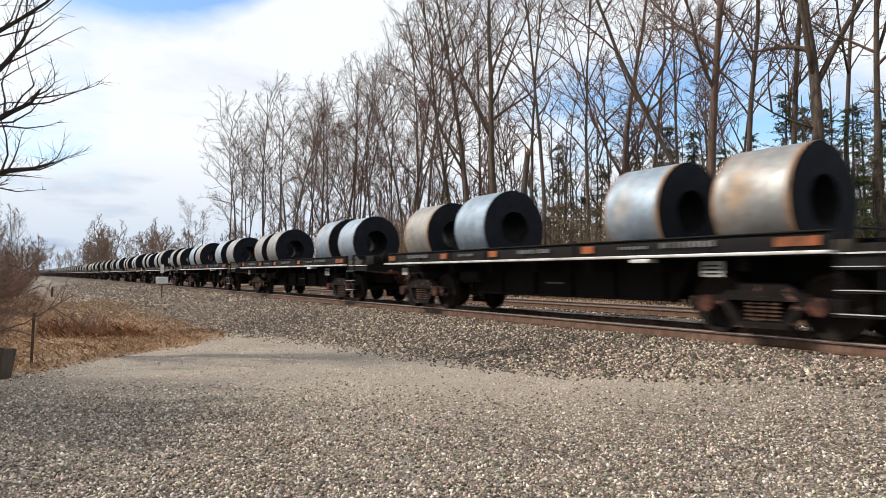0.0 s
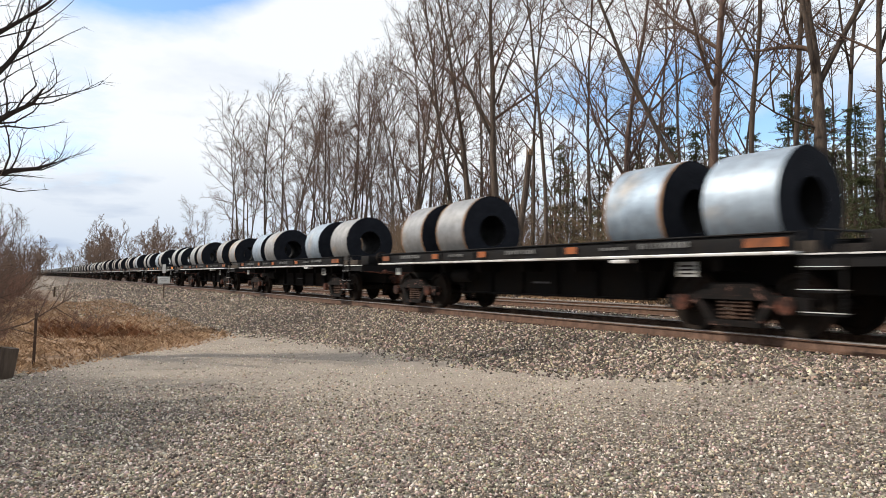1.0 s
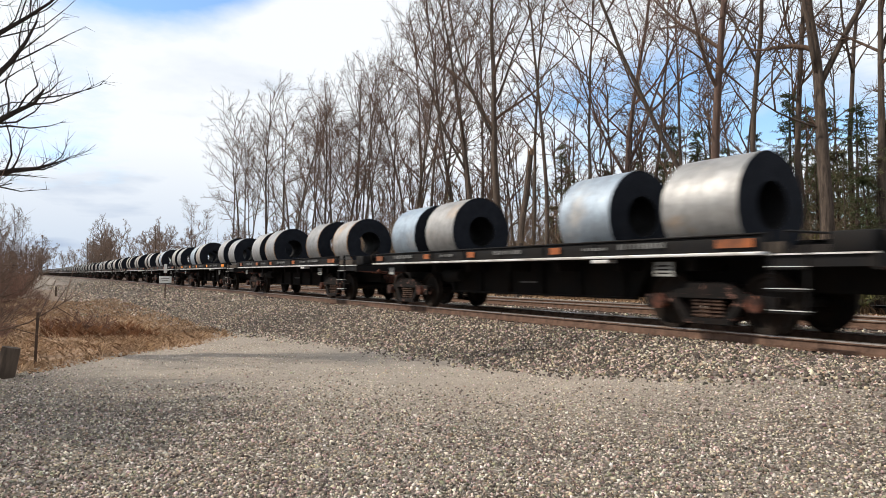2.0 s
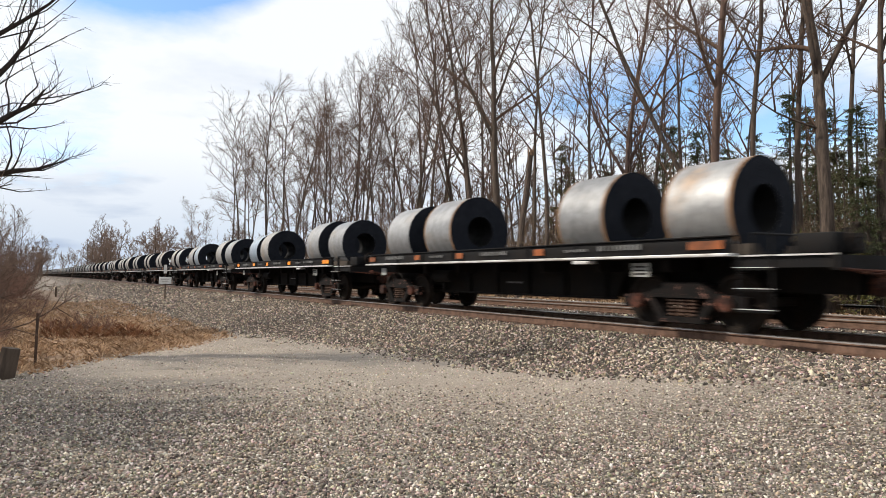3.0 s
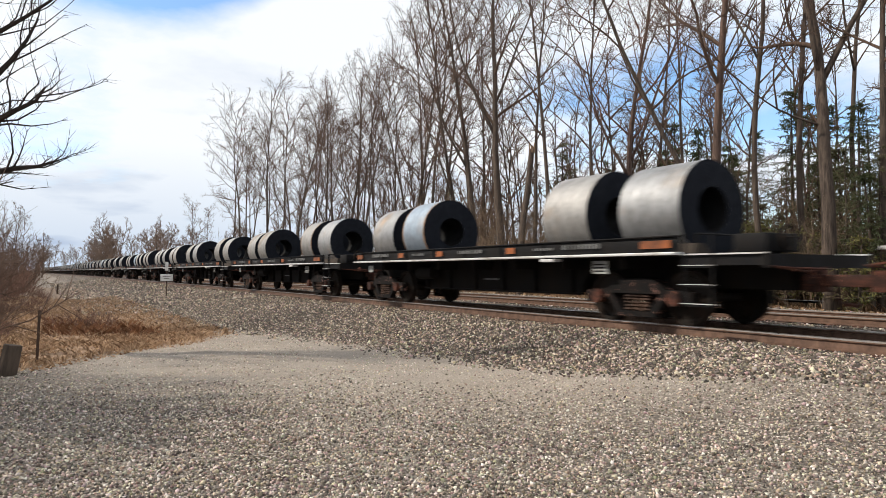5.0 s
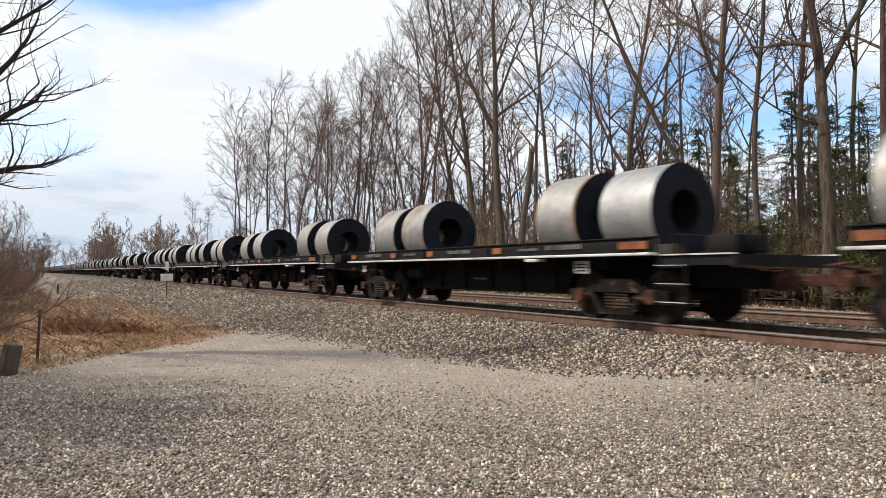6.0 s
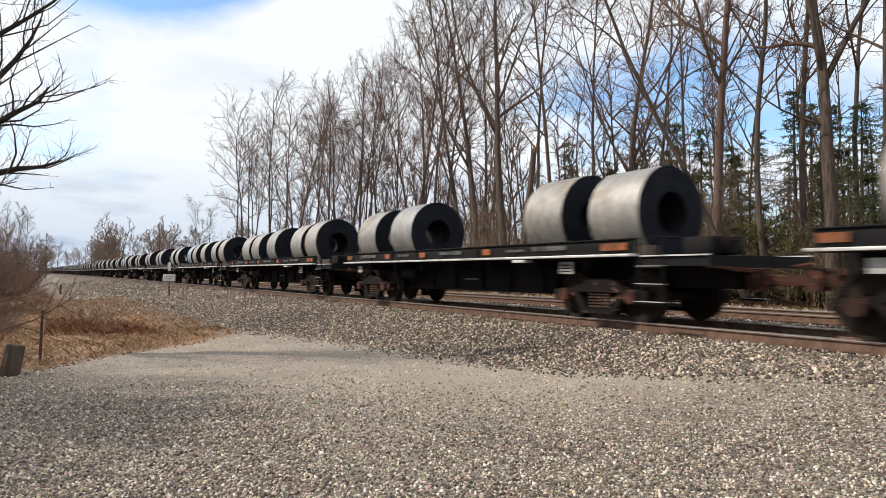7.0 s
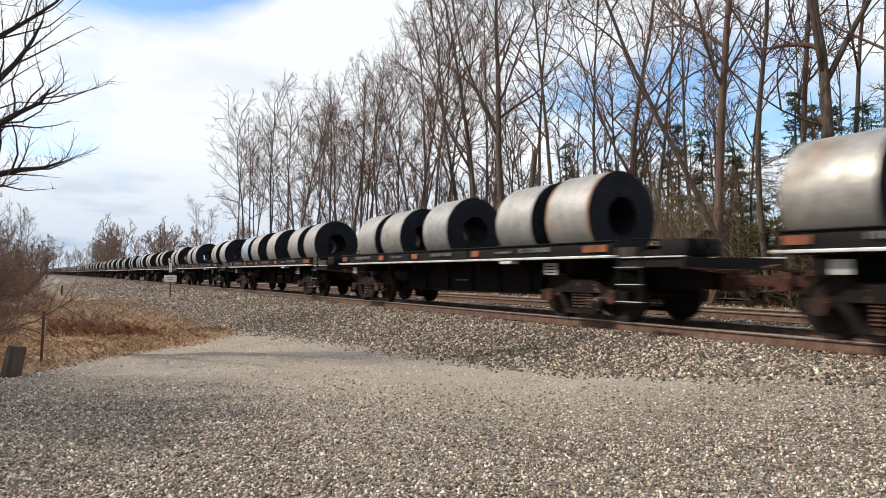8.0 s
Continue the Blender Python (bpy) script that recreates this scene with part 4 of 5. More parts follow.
def tree_meshes(seed, height, trunk_r, limbs=16, first=0.35, forks=0, spread=0.30, thick=1.0, mat=None, kids=(3, 4, 6), lean=(0, 0), bow=(0, 0), stems=(), bark=None):
    """Trunk and crown of one bare broad-leaved tree. stems: forks given by height share, way, length share and thickness share."""
    rng = random.Random(seed)
    trunk, crown = Mesh(), Mesh()
    pts, rad, d = [Vector((0, 0, -0.3))], [trunk_r * 1.3], Vector((lean[0], lean[1], 1)).normalized()
    for i in range(16):
        d = (d + Vector((rng.gauss(0, 0.04) + bow[0], rng.gauss(0, 0.04) + bow[1], 0.04))).normalized()
        pts.append(pts[-1] + d * height / 16)
        rad.append(trunk_r * (1 - 0.9 * ((i + 1) / 16) ** 0.85) + 0.01)
    trunk.tube(pts, rad, 8)
    limbs_of(crown, rng, pts, rad, first, limbs, height * spread, thick, kids)
    given = list(stems)
    for f in range(forks):
        a = rng.uniform(0, math.tau)
        given.append((rng.uniform(0.27, 0.45), (0.42 * math.cos(a), 0.42 * math.sin(a), 1), 0.52, 0.62))
    for at, way, share, fat in given:
        p, d = along(pts, at)
        r = rad[int(at * 16)] * fat
        pts2, rad2 = grow(rng, p, Vector(way), height * share, r, 10, 0.06, 0.05, 0.12)
        trunk.tube(pts2, rad2, 6)
        limbs_of(crown, rng, pts2, rad2, 0.22, max(4, limbs * 3 // 5), height * spread * 0.8, thick, kids)
    return trunk.data("trunk", bark or M_BARK, 0), crown.data("crown", mat or M_TWIG, 0)


def make_tree(meshes, m, label, name="bare_tree", crown_label="fine bare twigs", group="bare trees beside the railway"):
    t = tagged(new(name), label, "tree", group)
    part("trunk", meshes[0], None, t)
    part("crown", meshes[1], None, t, crown_label)
    t.matrix_basis = m
    return t


def sight(across, lateral):
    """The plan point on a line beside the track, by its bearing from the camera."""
    a = (across - 784) / FOCUS
    yaw = math.atan((784 - 55) / FOCUS)
    wx, wy = math.sin(yaw) + a * math.cos(yaw), math.cos(yaw) - a * math.sin(yaw)
    return lateral, lateral * wy / wx


def stand(x, y, turn=0.0, size=1.0, tilt=(0, 0), sink=0.1):
    return pose(x, y, ground_z(x, y) - sink, tilt[0], tilt[1], turn) @ Matrix.Scale(size, 4)


SIDE = (0.857, -0.515)   # the way square to the view, to tell how trunks lean


def leaned(k):
    return (SIDE[0] * k, SIDE[1] * k)


M_PINK_BARK = bark_mat("pinkish_brown_bark", (0.04, 0.026, 0.021), (0.16, 0.105, 0.084))
SHAPES = ((20, 0.17, 12, 0.36, 1), (20, 0.14, 13, 0.40, 1), (21, 0.18, 11, 0.38, 2), (18, 0.11, 13, 0.40, 0),
          (19, 0.14, 12, 0.34, 1), (22, 0.15, 15, 0.42, 0), (15, 0.10, 12, 0.30, 0), (20, 0.20, 12, 0.33, 2))
TREES = [tree_meshes(100 + i, h, r, lm, fi, fk, thick=1.25) for i, (h, r, lm, fi, fk) in enumerate(SHAPES)]
NEAR_TREES = [tree_meshes(120 + i, h, r, lm, fi, fk, thick=0.95) for i, (h, r, lm, fi, fk) in enumerate((
    (19, 0.13, 13, 0.38, 0), (20, 0.12, 12, 0.42, 1), (18, 0.10, 13, 0.36, 0), (21, 0.15, 13, 0.40, 1)))]
THIN_TREES = [tree_meshes(150 + i, h, r, lm, fi, 0, spread=0.2, thick=1.3, kids=(3, 4, 4)) for i, (h, r, lm, fi) in enumerate((
    (17, 0.09, 11, 0.40), (19, 0.11, 12, 0.42), (14, 0.07, 11, 0.35), (12, 0.06, 10, 0.30)))]
FAR_TREES = [tree_meshes(170 + i, h, 0.16, 8, 0.22, 1, spread=0.36, thick=2.4, mat=M_FAR, kids=(4, 4, 5)) for i, h in enumerate((10, 12, 9))]
rng = random.Random(42)
for across, lateral, kind, size in ((338, 21.5, 6, 0.85), (352, 24, 6, 0.8), (402, 21.5, 6, 1.3), (413, 20.5, 5, 0.97), (425, 22.5, 3, 1.12), (470, 21, 4, 1.06), (492, 23, 6, 1.3), (520, 21.5, 1, 0.97), (570, 20.5, 2, 0.78), (605, 23, 0, 0.94), (640, 21, 1, 0.8), (690, 23, 3, 0.9),
                                (730, 22, 0, 0.88), (765, 24, 5, 0.95), (800, 21, 4, 1.0)):
    x, y = sight(across, lateral)
    make_tree(TREES[kind], stand(x, y, rng.uniform(0, 360), size, (rng.uniform(-1.5, 1.5), rng.uniform(-1.5, 1.5))), "tall bare grey-barked tree at the wood's edge")
for across, lateral, kind, size in ((845, 24.5, 2, 1.0), (935, 22, 2, 1.1), (962, 20.5, 0, 0.95), (1040, 23, 2, 1.05), (1215, 25, 2, 0.95),
                                (1340, 20.5, 1, 0.95), (1418, 22, 0, 0.95), (1560, 21, 3, 0.85), (1510, 27, 1, 1.0)):
    x, y = sight(across, lateral)
    make_tree(NEAR_TREES[kind], stand(x, y, rng.uniform(0, 360), size, (rng.uniform(-1.5, 1.5), rng.uniform(-1.5, 1.5))), "tall bare grey-barked tree at the wood's edge")
for across, lateral, kind, size in ((440, 26, 1, 0.95), (505, 27, 0, 0.95), (548, 25, 4, 0.95), (590, 26.5, 7, 0.85), (622, 28, 2, 0.95), (662, 25.5, 4, 0.9), (712, 27, 1, 0.9), (748, 29, 2, 1.0), (782, 26, 1, 1.0)):
    x, y = sight(across, lateral)
    make_tree(TREES[kind], stand(x, y, rng.uniform(0, 360), size), "tall bare tree deeper in the wood")


def single_tree(across, lateral, meshes, label):
    x, y = sight(across, lateral)
    make_tree(meshes, stand(x, y), label)


single_tree(881, 20.0, tree_meshes(181, 20, 0.24, 11, 0.40, thick=1.1, lean=leaned(0.01), stems=((0.42, (-0.43, 0.26, 1), 0.45, 0.6), (0.5, (0.34, -0.2, 1), 0.4, 0.55))), "stout bare tree forking at the wood's edge")
single_tree(822, 20.3, tree_meshes(182, 18, 0.20, 10, 0.42, thick=1.1, lean=leaned(0.13), bow=leaned(-0.012), stems=((0.40, (-0.5, 0.3, 1), 0.45, 0.6),)), "crooked bare tree leaning towards its neighbour")
single_tree(1108, 21.0, tree_meshes(183, 17, 0.15, 10, 0.36, thick=0.8, mat=M_RED_TWIG, bark=M_PINK_BARK, stems=((0.32, (-0.5, 0.3, 1), 0.45, 0.6), (0.36, (0.34, -0.2, 1), 0.5, 0.65))), "bare tree with many reddish ascending limbs")
single_tree(1152, 26.0, tree_meshes(184, 17, 0.11, 10, 0.36, 0, thick=0.9, mat=M_RED_TWIG), "bare tree with reddish budding twigs")
single_tree(1247, 20.0, tree_meshes(185, 20, 0.19, 14, 0.30, thick=0.9, bark=M_PINK_BARK), "straight bare tree with pinkish-brown bark")
single_tree(1322, 20.2, tree_meshes(186, 16, 0.12, 8, 0.36, thick=0.9, lean=leaned(-0.42), bow=leaned(-0.012)), "leaning bare tree at the wood's edge")
single_tree(1463, 20.0, tree_meshes(187, 19, 0.24, 9, 0.42, thick=0.9, lean=leaned(0.02), stems=((0.39, (-0.25, 0.15, 1), 0.5, 0.6), (0.38, (0.47, -0.28, 1), 0.5, 0.62), (0.31, (-0.86, 0.51, 0.28), 0.24, 0.2))), "stout grey-barked tree forked into two leaders")
for i in range(52):
    y = rng.uniform(3, 92)
    x = rng.uniform(22, 44)
    make_tree(rng.choice(THIN_TREES), stand(x, y, rng.uniform(0, 360), rng.uniform(0.75, 1.1), (rng.uniform(-3, 3), rng.uniform(-3, 3))), "slender bare tree standing in the leafless wood")
for i in range(46):
    y = rng.uniform(105, 330)
    x = rng.uniform(18.5, 34) + bend(y)
    make_tree(rng.choice(FAR_TREES), stand(x, y, rng.uniform(0, 360), rng.uniform(0.7, 1.1)), "low bare tree along the far line", group="far trees along the railway")
for i in range(18):
    y = rng.uniform(245, 310)
    make_tree(FAR_TREES[i % 3], stand(rng.uniform(0.05, 0.088) * y + 1.5, y, rng.uniform(0, 360), rng.uniform(1.2, 1.6)), "hazy clump of bare trees where the line bends", group="far trees along the railway")
for i in range(70):
    y = rng.uniform(190, 430)
    x = rng.uniform(-40, 26) if y > 330 else rng.uniform(-30, 2.5)
    make_tree(FAR_TREES[i % 3], stand(x, y, rng.uniform(0, 360), rng.uniform(0.8, 1.25)), "far bare tree closing the line's end", group="far trees along the railway")

# broken snag
x, y = sight(912, 19.6)
snag = tagged(new("broken_snag"), "broken dead trunk with a splintered top", "tree")
m = Mesh()
p, r = grow(random.Random(3), (0, 0, -0.2), (0.02, 0, 1), 7.4, 0.17, 8, 0.045, 0.02, 0.8)
m.tube(p, r, 9)
part("trunk", m, M_BARK, snag)
m = Mesh()
for k in range(6):
    a = k * math.tau / 6
    q = p[-1] + Vector((math.cos(a) * 0.1, math.sin(a) * 0.1, -0.15))
    m.tube([q, q + Vector((math.cos(a) * 0.04, math.sin(a) * 0.04, 0.2 + 0.14 * (k % 3)))], [0.08, 0.03], 4)
part("splintered_top", m, M_DEAD, snag, "pale splintered wood")
snag.matrix_basis = stand(x, y)


# ---- evergreens ----
def evergreen_meshes(seed, height, width, tiers, per_tier, material, droop=-0.10, clump=46):
    """A conifer: trunk, boughs in whorls, needle sprays along them."""
    rng = random.Random(seed)
    trunk, crown = Mesh(), Mesh()
    p, r = grow(rng, (0, 0, -0.2), (0, 0, 1), height, height * 0.011 + 0.03, 10, 0.015, 0.03, 0.1)
    trunk.tube(p, r, 7)
    for t in range(tiers):
        k = 0.10 + 0.89 * (t + rng.random() * 1.6) / (tiers + 1)
        ln0 = width * (1.05 - k) ** 0.8
        for b_ in range(per_tier):
            a = rng.uniform(0, math.tau)
            ln = ln0 * rng.uniform(0.45, 1.15)
            q, _ = along(p, min(0.995, k + rng.uniform(-0.02, 0.02)))
            bp, br = grow(rng, q, (math.cos(a), math.sin(a), rng.uniform(-0.2, 0.5)), ln, 0.018, 4, 0.08, droop, 0.2)
            trunk.tube(bp, br, 3, False)
            for c_ in range(clump):
                s, d = along(bp, 0.15 + 0.85 * rng.random())
                side = Vector((rng.gauss(0, 1), rng.gauss(0, 1), rng.gauss(-0.1, 0.45))).normalized()
                tip = s + (d * 0.6 + side * 0.7).normalized() * rng.uniform(0.09, 0.24)
                w = (tip - s).cross(Vector((rng.gauss(0, 0.4), rng.gauss(0, 0.4), 1))).normalized() * rng.uniform(0.012, 0.026)
                i = len(crown.v)
                crown.v += [tuple(s), tuple(s.lerp(tip, 0.6) + w), tuple(tip), tuple(s.lerp(tip, 0.55) - w)]
                crown.face([i, i + 1, i + 2])
                crown.face([i, i + 2, i + 3])
    return trunk.data("trunk", M_BARK, 0), crown.data("crown", material, 0)


HEMLOCK = [evergreen_meshes(201, 10.5, 2.6, 24, 8, M_NEEDLE), evergreen_meshes(202, 8.0, 2.1, 20, 7, M_NEEDLE)]
PALE_PINE = [evergreen_meshes(203, 9.0, 1.8, 18, 6, M_PALE_NEEDLE, clump=34), evergreen_meshes(204, 5.0, 1.5, 14, 6, M_PALE_NEEDLE, clump=34)]
GREEN = ((1512, 22, 0, 0.68), (1566, 23, 0, 0.64), (1475, 26, 1, 1.0), (1395, 26, 0, 0.85), (1420, 29, 1, 1.1), (1190, 26, 0, 0.82), (1230, 28, 0, 0.8), (1275, 27, 1, 0.9), (1330, 29, 0, 0.75), (1165, 30, 1, 1.0),
         (1535, 20.5, 1, 0.6), (1130, 31, 0, 0.8), (1060, 30, 1, 1.0), (1300, 24, 1, 0.75), (1440, 24, 1, 0.75))
for across, lateral, kind, size in GREEN:
    x, y = sight(across, lateral)
    make_tree(HEMLOCK[kind], stand(x, y, rng.uniform(0, 360), size), "dark green conifer among the bare trees", "evergreen_tree", "dark green needles", "evergreens in the wood")
for across, lateral, kind, size in ((990, 24, 0, 0.95), (1010, 27, 0, 0.8), (965, 27, 0, 0.7), (1075, 25, 1, 1.1), (1370, 21.5, 1, 0.7), (1260, 22, 1, 0.8), (1340, 23, 1, 0.8), (1120, 23, 1, 0.8), (790, 26, 0, 0.8), (830, 28, 0, 0.75), (1490, 21, 0, 0.55), (1530, 24, 0, 0.75), (1552, 20.8, 0, 0.6), (1480, 24, 1, 1.2), (1030, 24, 1, 1.1), (975, 22.5, 1, 1.0), (1055, 22, 1, 0.9), (1385, 24, 0, 0.6), (1440, 23, 0, 0.6), (1195, 21.5, 1, 0.9), (1225, 22.5, 1, 1.1), (1285, 22, 1, 1.0), (1315, 23.5, 0, 0.6), (1160, 22, 1, 0.8)):
    x, y = sight(across, lateral)
    make_tree(PALE_PINE[kind], stand(x, y, rng.uniform(0, 360), size), "pale olive conifer in the wood", "evergreen_tree", "pale olive needles", "evergreens in the wood")

LEAFY = [evergreen_meshes(205, 3.6, 1.6, 12, 6, M_YELLOW_LEAF, 0.02, 16), evergreen_meshes(206, 2.6, 1.5, 10, 6, M_YELLOW_LEAF, 0.02, 16)]
for across, lateral, kind, size in ((1345, 21.5, 0, 1.0), (1365, 23, 1, 1.2), (1400, 22, 1, 1.0), (1240, 22.5, 0, 0.9), (1290, 24, 0, 1.1), (1180, 23, 1, 1.2), (1085, 22.5, 1, 1.1), (1020, 23.5, 0, 1.0), (1440, 21.5, 1, 1.1), (1510, 20, 1, 1.0), (1265, 20.6, 1, 1.1), (1305, 20.4, 0, 0.9), (1330, 21, 1, 1.3), (1215, 21, 0, 1.0), (1150, 21.2, 1, 1.1), (1380, 20.6, 0, 0.9), (1060, 21.5, 1, 1.0), (1000, 22, 0, 0.9)):
    x, y = sight(across, lateral)
    make_tree(LEAFY[kind], stand(x, y, rng.uniform(0, 360), size), "low yellow-green leafy bush in the undergrowth", "leafy_bush", "yellow-green leaves", "bushes in the undergrowth")


# ---- undergrowth ----
def shrub_mesh(seed, height, width, stems, twigs, material):
    rng = random.Random(seed)
    m = Mesh()
    for s in range(stems):
        a, rr = rng.uniform(0, math.tau), width * 0.25 * math.sqrt(rng.random())
        start = (rr * math.cos(a), rr * math.sin(a), -0.1)
        p, r = grow(rng, start, (math.cos(a) * 0.4, math.sin(a) * 0.4, 1), height * rng.uniform(0.55, 1.1), 0.020, 5, 0.24, -0.03, 0.3)
        m.tube(p, r, 3, False)
        for t in range(twigs):
            q, d = along(p, 0.2 + 0.8 * rng.random())
            side = Vector((rng.gauss(0, 1), rng.gauss(0, 1), rng.gauss(0.3, 0.6))).normalized()
            twig(m, rng, q, d * 0.6 + side * 0.8, height * rng.uniform(0.10, 0.26), 0.009)
    return m.data("shrub", material, 0)


SHRUBS = [shrub_mesh(300 + i, h, w, s, t, mt) for i, (h, w, s, t, mt) in enumerate((
    (3.2, 2.4, 22, 12, M_BRUSH), (2.4, 2.4, 24, 12, M_RED_TWIG), (4.5, 2.2, 18, 15, M_BRUSH), (1.6, 2.0, 26, 12, M_RED_TWIG), (3.4, 2.6, 26, 14, M_TWIG), (4.5, 2.6, 20, 18, M_TWIG)))]


def make_shrub(kind, x, y, size, label="bare brown brush beside the track", group="brush along the railway"):
    ob = tagged(new("shrub", SHRUBS[kind]), label, "shrub", group)
    ob.matrix_basis = stand(x, y, rng.uniform(0, 360), size, sink=0.05)
    return ob


for i in range(110):
    y = 3 + 120 * rng.random() ** 1.4
    make_shrub(rng.choice((0, 0, 1, 2, 2)), rng.uniform(20.4, 25.5) + bend(y), y, rng.uniform(0.7, 1.2))
SAPLINGS = [tree_meshes(180 + i, h, 0.045, 9, 0.25, 0, spread=0.2, thick=1.2, kids=(3, 3, 3)) for i, h in enumerate((6.5, 8.0, 5.0))]
for i in range(110):
    y = 4 + 105 * rng.random() ** 1.2
    x = rng.uniform(19.5, 40)
    make_tree(rng.choice(SAPLINGS), stand(x, y, rng.uniform(0, 360), rng.uniform(0.8, 1.3), (rng.uniform(-6, 6), rng.uniform(-6, 6))), "thin bare sapling in the undergrowth", "sapling", group="saplings in the wood")
for i in range(34):
    x, y = sight(rng.uniform(600, 1130), rng.uniform(23, 36))
    make_tree(rng.choice(SAPLINGS), stand(x, y, rng.uniform(0, 360), rng.uniform(1.1, 1.6), (rng.uniform(-6, 6), rng.uniform(-6, 6))), "thin bare sapling in the undergrowth", "sapling", group="saplings in the wood")
for i in range(34):
    make_shrub(2, rng.uniform(19.5, 24.0), rng.uniform(12, 52), rng.uniform(1.0, 1.45), "tall bare brush at the wood's edge")
for i in range(65):
    y = 4 + 110 * rng.random() ** 1.2
    make_shrub(rng.choice((2, 5, 0)), rng.uniform(23, 42), y, rng.uniform(1.0, 1.5), "bare thicket deep in the wood")
for i in range(12):
    y = rng.uniform(100, 320)
    make_shrub(rng.choice((0, 2)), rng.uniform(17.5, 24) + bend(y), y, rng.uniform(1.0, 1.8), "bare brush along the far line")

# ---- near side: brush, trees, dry grass ----
for i in range(105):
    y = 19 + 100 * rng.random() ** 1.5
    x = rng.uniform(-6.0, -1.5) + 0.012 * y - (2.0 if y < 32 else 0)
    make_shrub(rng.choice((4, 1, 1, 5, 3)), x, y, rng.uniform(0.7, 1.25), "tangled bare brush at the lot's edge", "brush beside the lot")
for i in range(22):
    y = rng.uniform(26, 56)
    make_shrub(3, rng.uniform(-0.07, 0.012) * y, y, rng.uniform(0.35, 0.6), "low dark brush lying over the verge", "brush beside the lot")
for i in range(26):
    y = rng.uniform(17.5, 30)
    make_shrub(rng.choice((4, 3)), rng.uniform(-0.075, -0.02) * y, y, rng.uniform(0.16, 0.28), "tangle of dark dead stems on the verge", "brush beside the lot")
# Out of view; added so that their shade falls across the gravel.
for x, y, s in ((-4.2, 12.4, 1.25), (-5.2, 11.8, 1.35), (-3.7, 11.3, 1.05), (-4.7, 10.9, 1.2), (-4.6, 13.4, 1.35), (-3.6, 12.9, 1.0), (-4.3, 10.2, 1.05), (-3.3, 11.9, 0.9), (-5.0, 12.8, 1.4)):
    make_shrub(5, x, y, s, "dense bare thicket added out of view to shade the lot", "brush beside the lot")
for x, y, k, s in ((1.6, 22.5, 3, 0.42), (1.1, 23.4, 3, 0.5), (1.9, 24.4, 3, 0.42), (0.5, 22.0, 3, 0.4), (-0.9, 17.5, 3, 0.5), (-1.5, 15.0, 1, 0.4)):
    make_shrub(k, x, y, s, "low russet brush in the dry grass", "brush beside the lot")
for i in range(30):
    y = rng.uniform(28, 170)
    x = rng.uniform(-9, -2.2) + 0.008 * y
    make_tree(rng.choice(THIN_TREES[2:]), stand(x, y, rng.uniform(0, 360), rng.uniform(0.5, 0.95)), "bare grey tree beside the gravel lot", group="trees beside the lot")


def lot_tree(x, y, seed, height, trunk_r, arms, lean, thick=0.9):
    """A bare tree with long arching lower arms: (height on the trunk, way, length)."""
    g = random.Random(seed)
    t = tagged(new("bare_tree"), "bare tree with long arching limbs, coloured dark as a silhouette", "tree", "trees beside the lot")
    trunk, crown = Mesh(), Mesh()
    p, r = grow(g, (0, 0, -0.3), (lean, 0, 1), height, trunk_r, 12, 0.04, 0.02, 0.12)
    trunk.tube(p, r, 9)
    for h, way, ln, rad, lift in arms:
        q, _ = along(p, min(0.98, h / height))
        branch_out(crown, g, q, way, ln, rad * 1.45, 14, 10, 0.7, lift, (0.15, 0.42))
    for i in range(13):
        q, _ = along(p, g.uniform(0.35, 0.98))
        a = g.uniform(0, math.tau)
        branch_out(crown, g, q, (math.cos(a), math.sin(a), g.uniform(0.5, 1.3)), height * g.uniform(0.14, 0.26), 0.055, 10, 9, thick, 0.06, (0.2, 0.55))
    part("trunk", trunk, M_SILHOUETTE_BARK, t)
    part("crown", crown, M_SILHOUETTE_BARK, t, "arching bare limbs and twigs")
    t.matrix_basis = stand(x, y)
    return t


lot_tree(-1.9, 15.6, 61, 9.5, 0.19, ((3.5, (1.0, -0.35, 0.05), 2.9, 0.085, 0.05), (3.7, (1.0, -0.55, 0.45), 3.6, 0.08, 0.02), (4.3, (1.0, -0.5, 0.62), 3.4, 0.08, 0.02), (5.2, (1.0, -0.5, 1.0), 3.8, 0.06, 0.03),
                                     (6.5, (1.0, -0.5, 1.1), 3.2, 0.05, 0.02)), 0.0)
lot_tree(-3.6, 23.0, 64, 11.0, 0.17, ((3.2, (1, -0.4, 0.3), 3.4, 0.06, 0.03), (5.0, (1, -0.5, 0.6), 3.4, 0.06, 0.03), (6.6, (1, -0.5, 0.7), 3.0, 0.05, 0.03)), 0.02)
lot_tree(-7.2, 12.6, 62, 7.2, 0.2, ((3.4, (1, 0, 0.3), 3.6, 0.07, 0.03), (4.5, (0.6, -0.6, 0.4), 3.2, 0.06, 0.03), (5.5, (0.9, 0.3, 0.5), 3.0, 0.05, 0.03)), 0.03, 1.7)
lot_tree(-8.2, 11.4, 65, 7.6, 0.17, ((3.0, (1, -0.1, 0.3), 3.0, 0.06, 0.03), (4.0, (0.8, 0.5, 0.4), 3.0, 0.06, 0.03)), 0.02, 1.7)
lot_tree(-5.4, 11.9, 66, 6.2, 0.2, ((3.0, (0.6, -0.6, 0.5), 2.2, 0.08, 0.03),), -0.03, 2.6)
lot_tree(-4.9, 10.4, 67, 5.6, 0.2, ((3.0, (0.6, -0.5, 0.6), 2.0, 0.08, 0.03),), -0.03, 2.6)
lot_tree(-9.0, 13.5, 63, 8.6, 0.2, ((5.4, (1, 0, 0.3), 3.6, 0.07, 0.03),), 0.0)


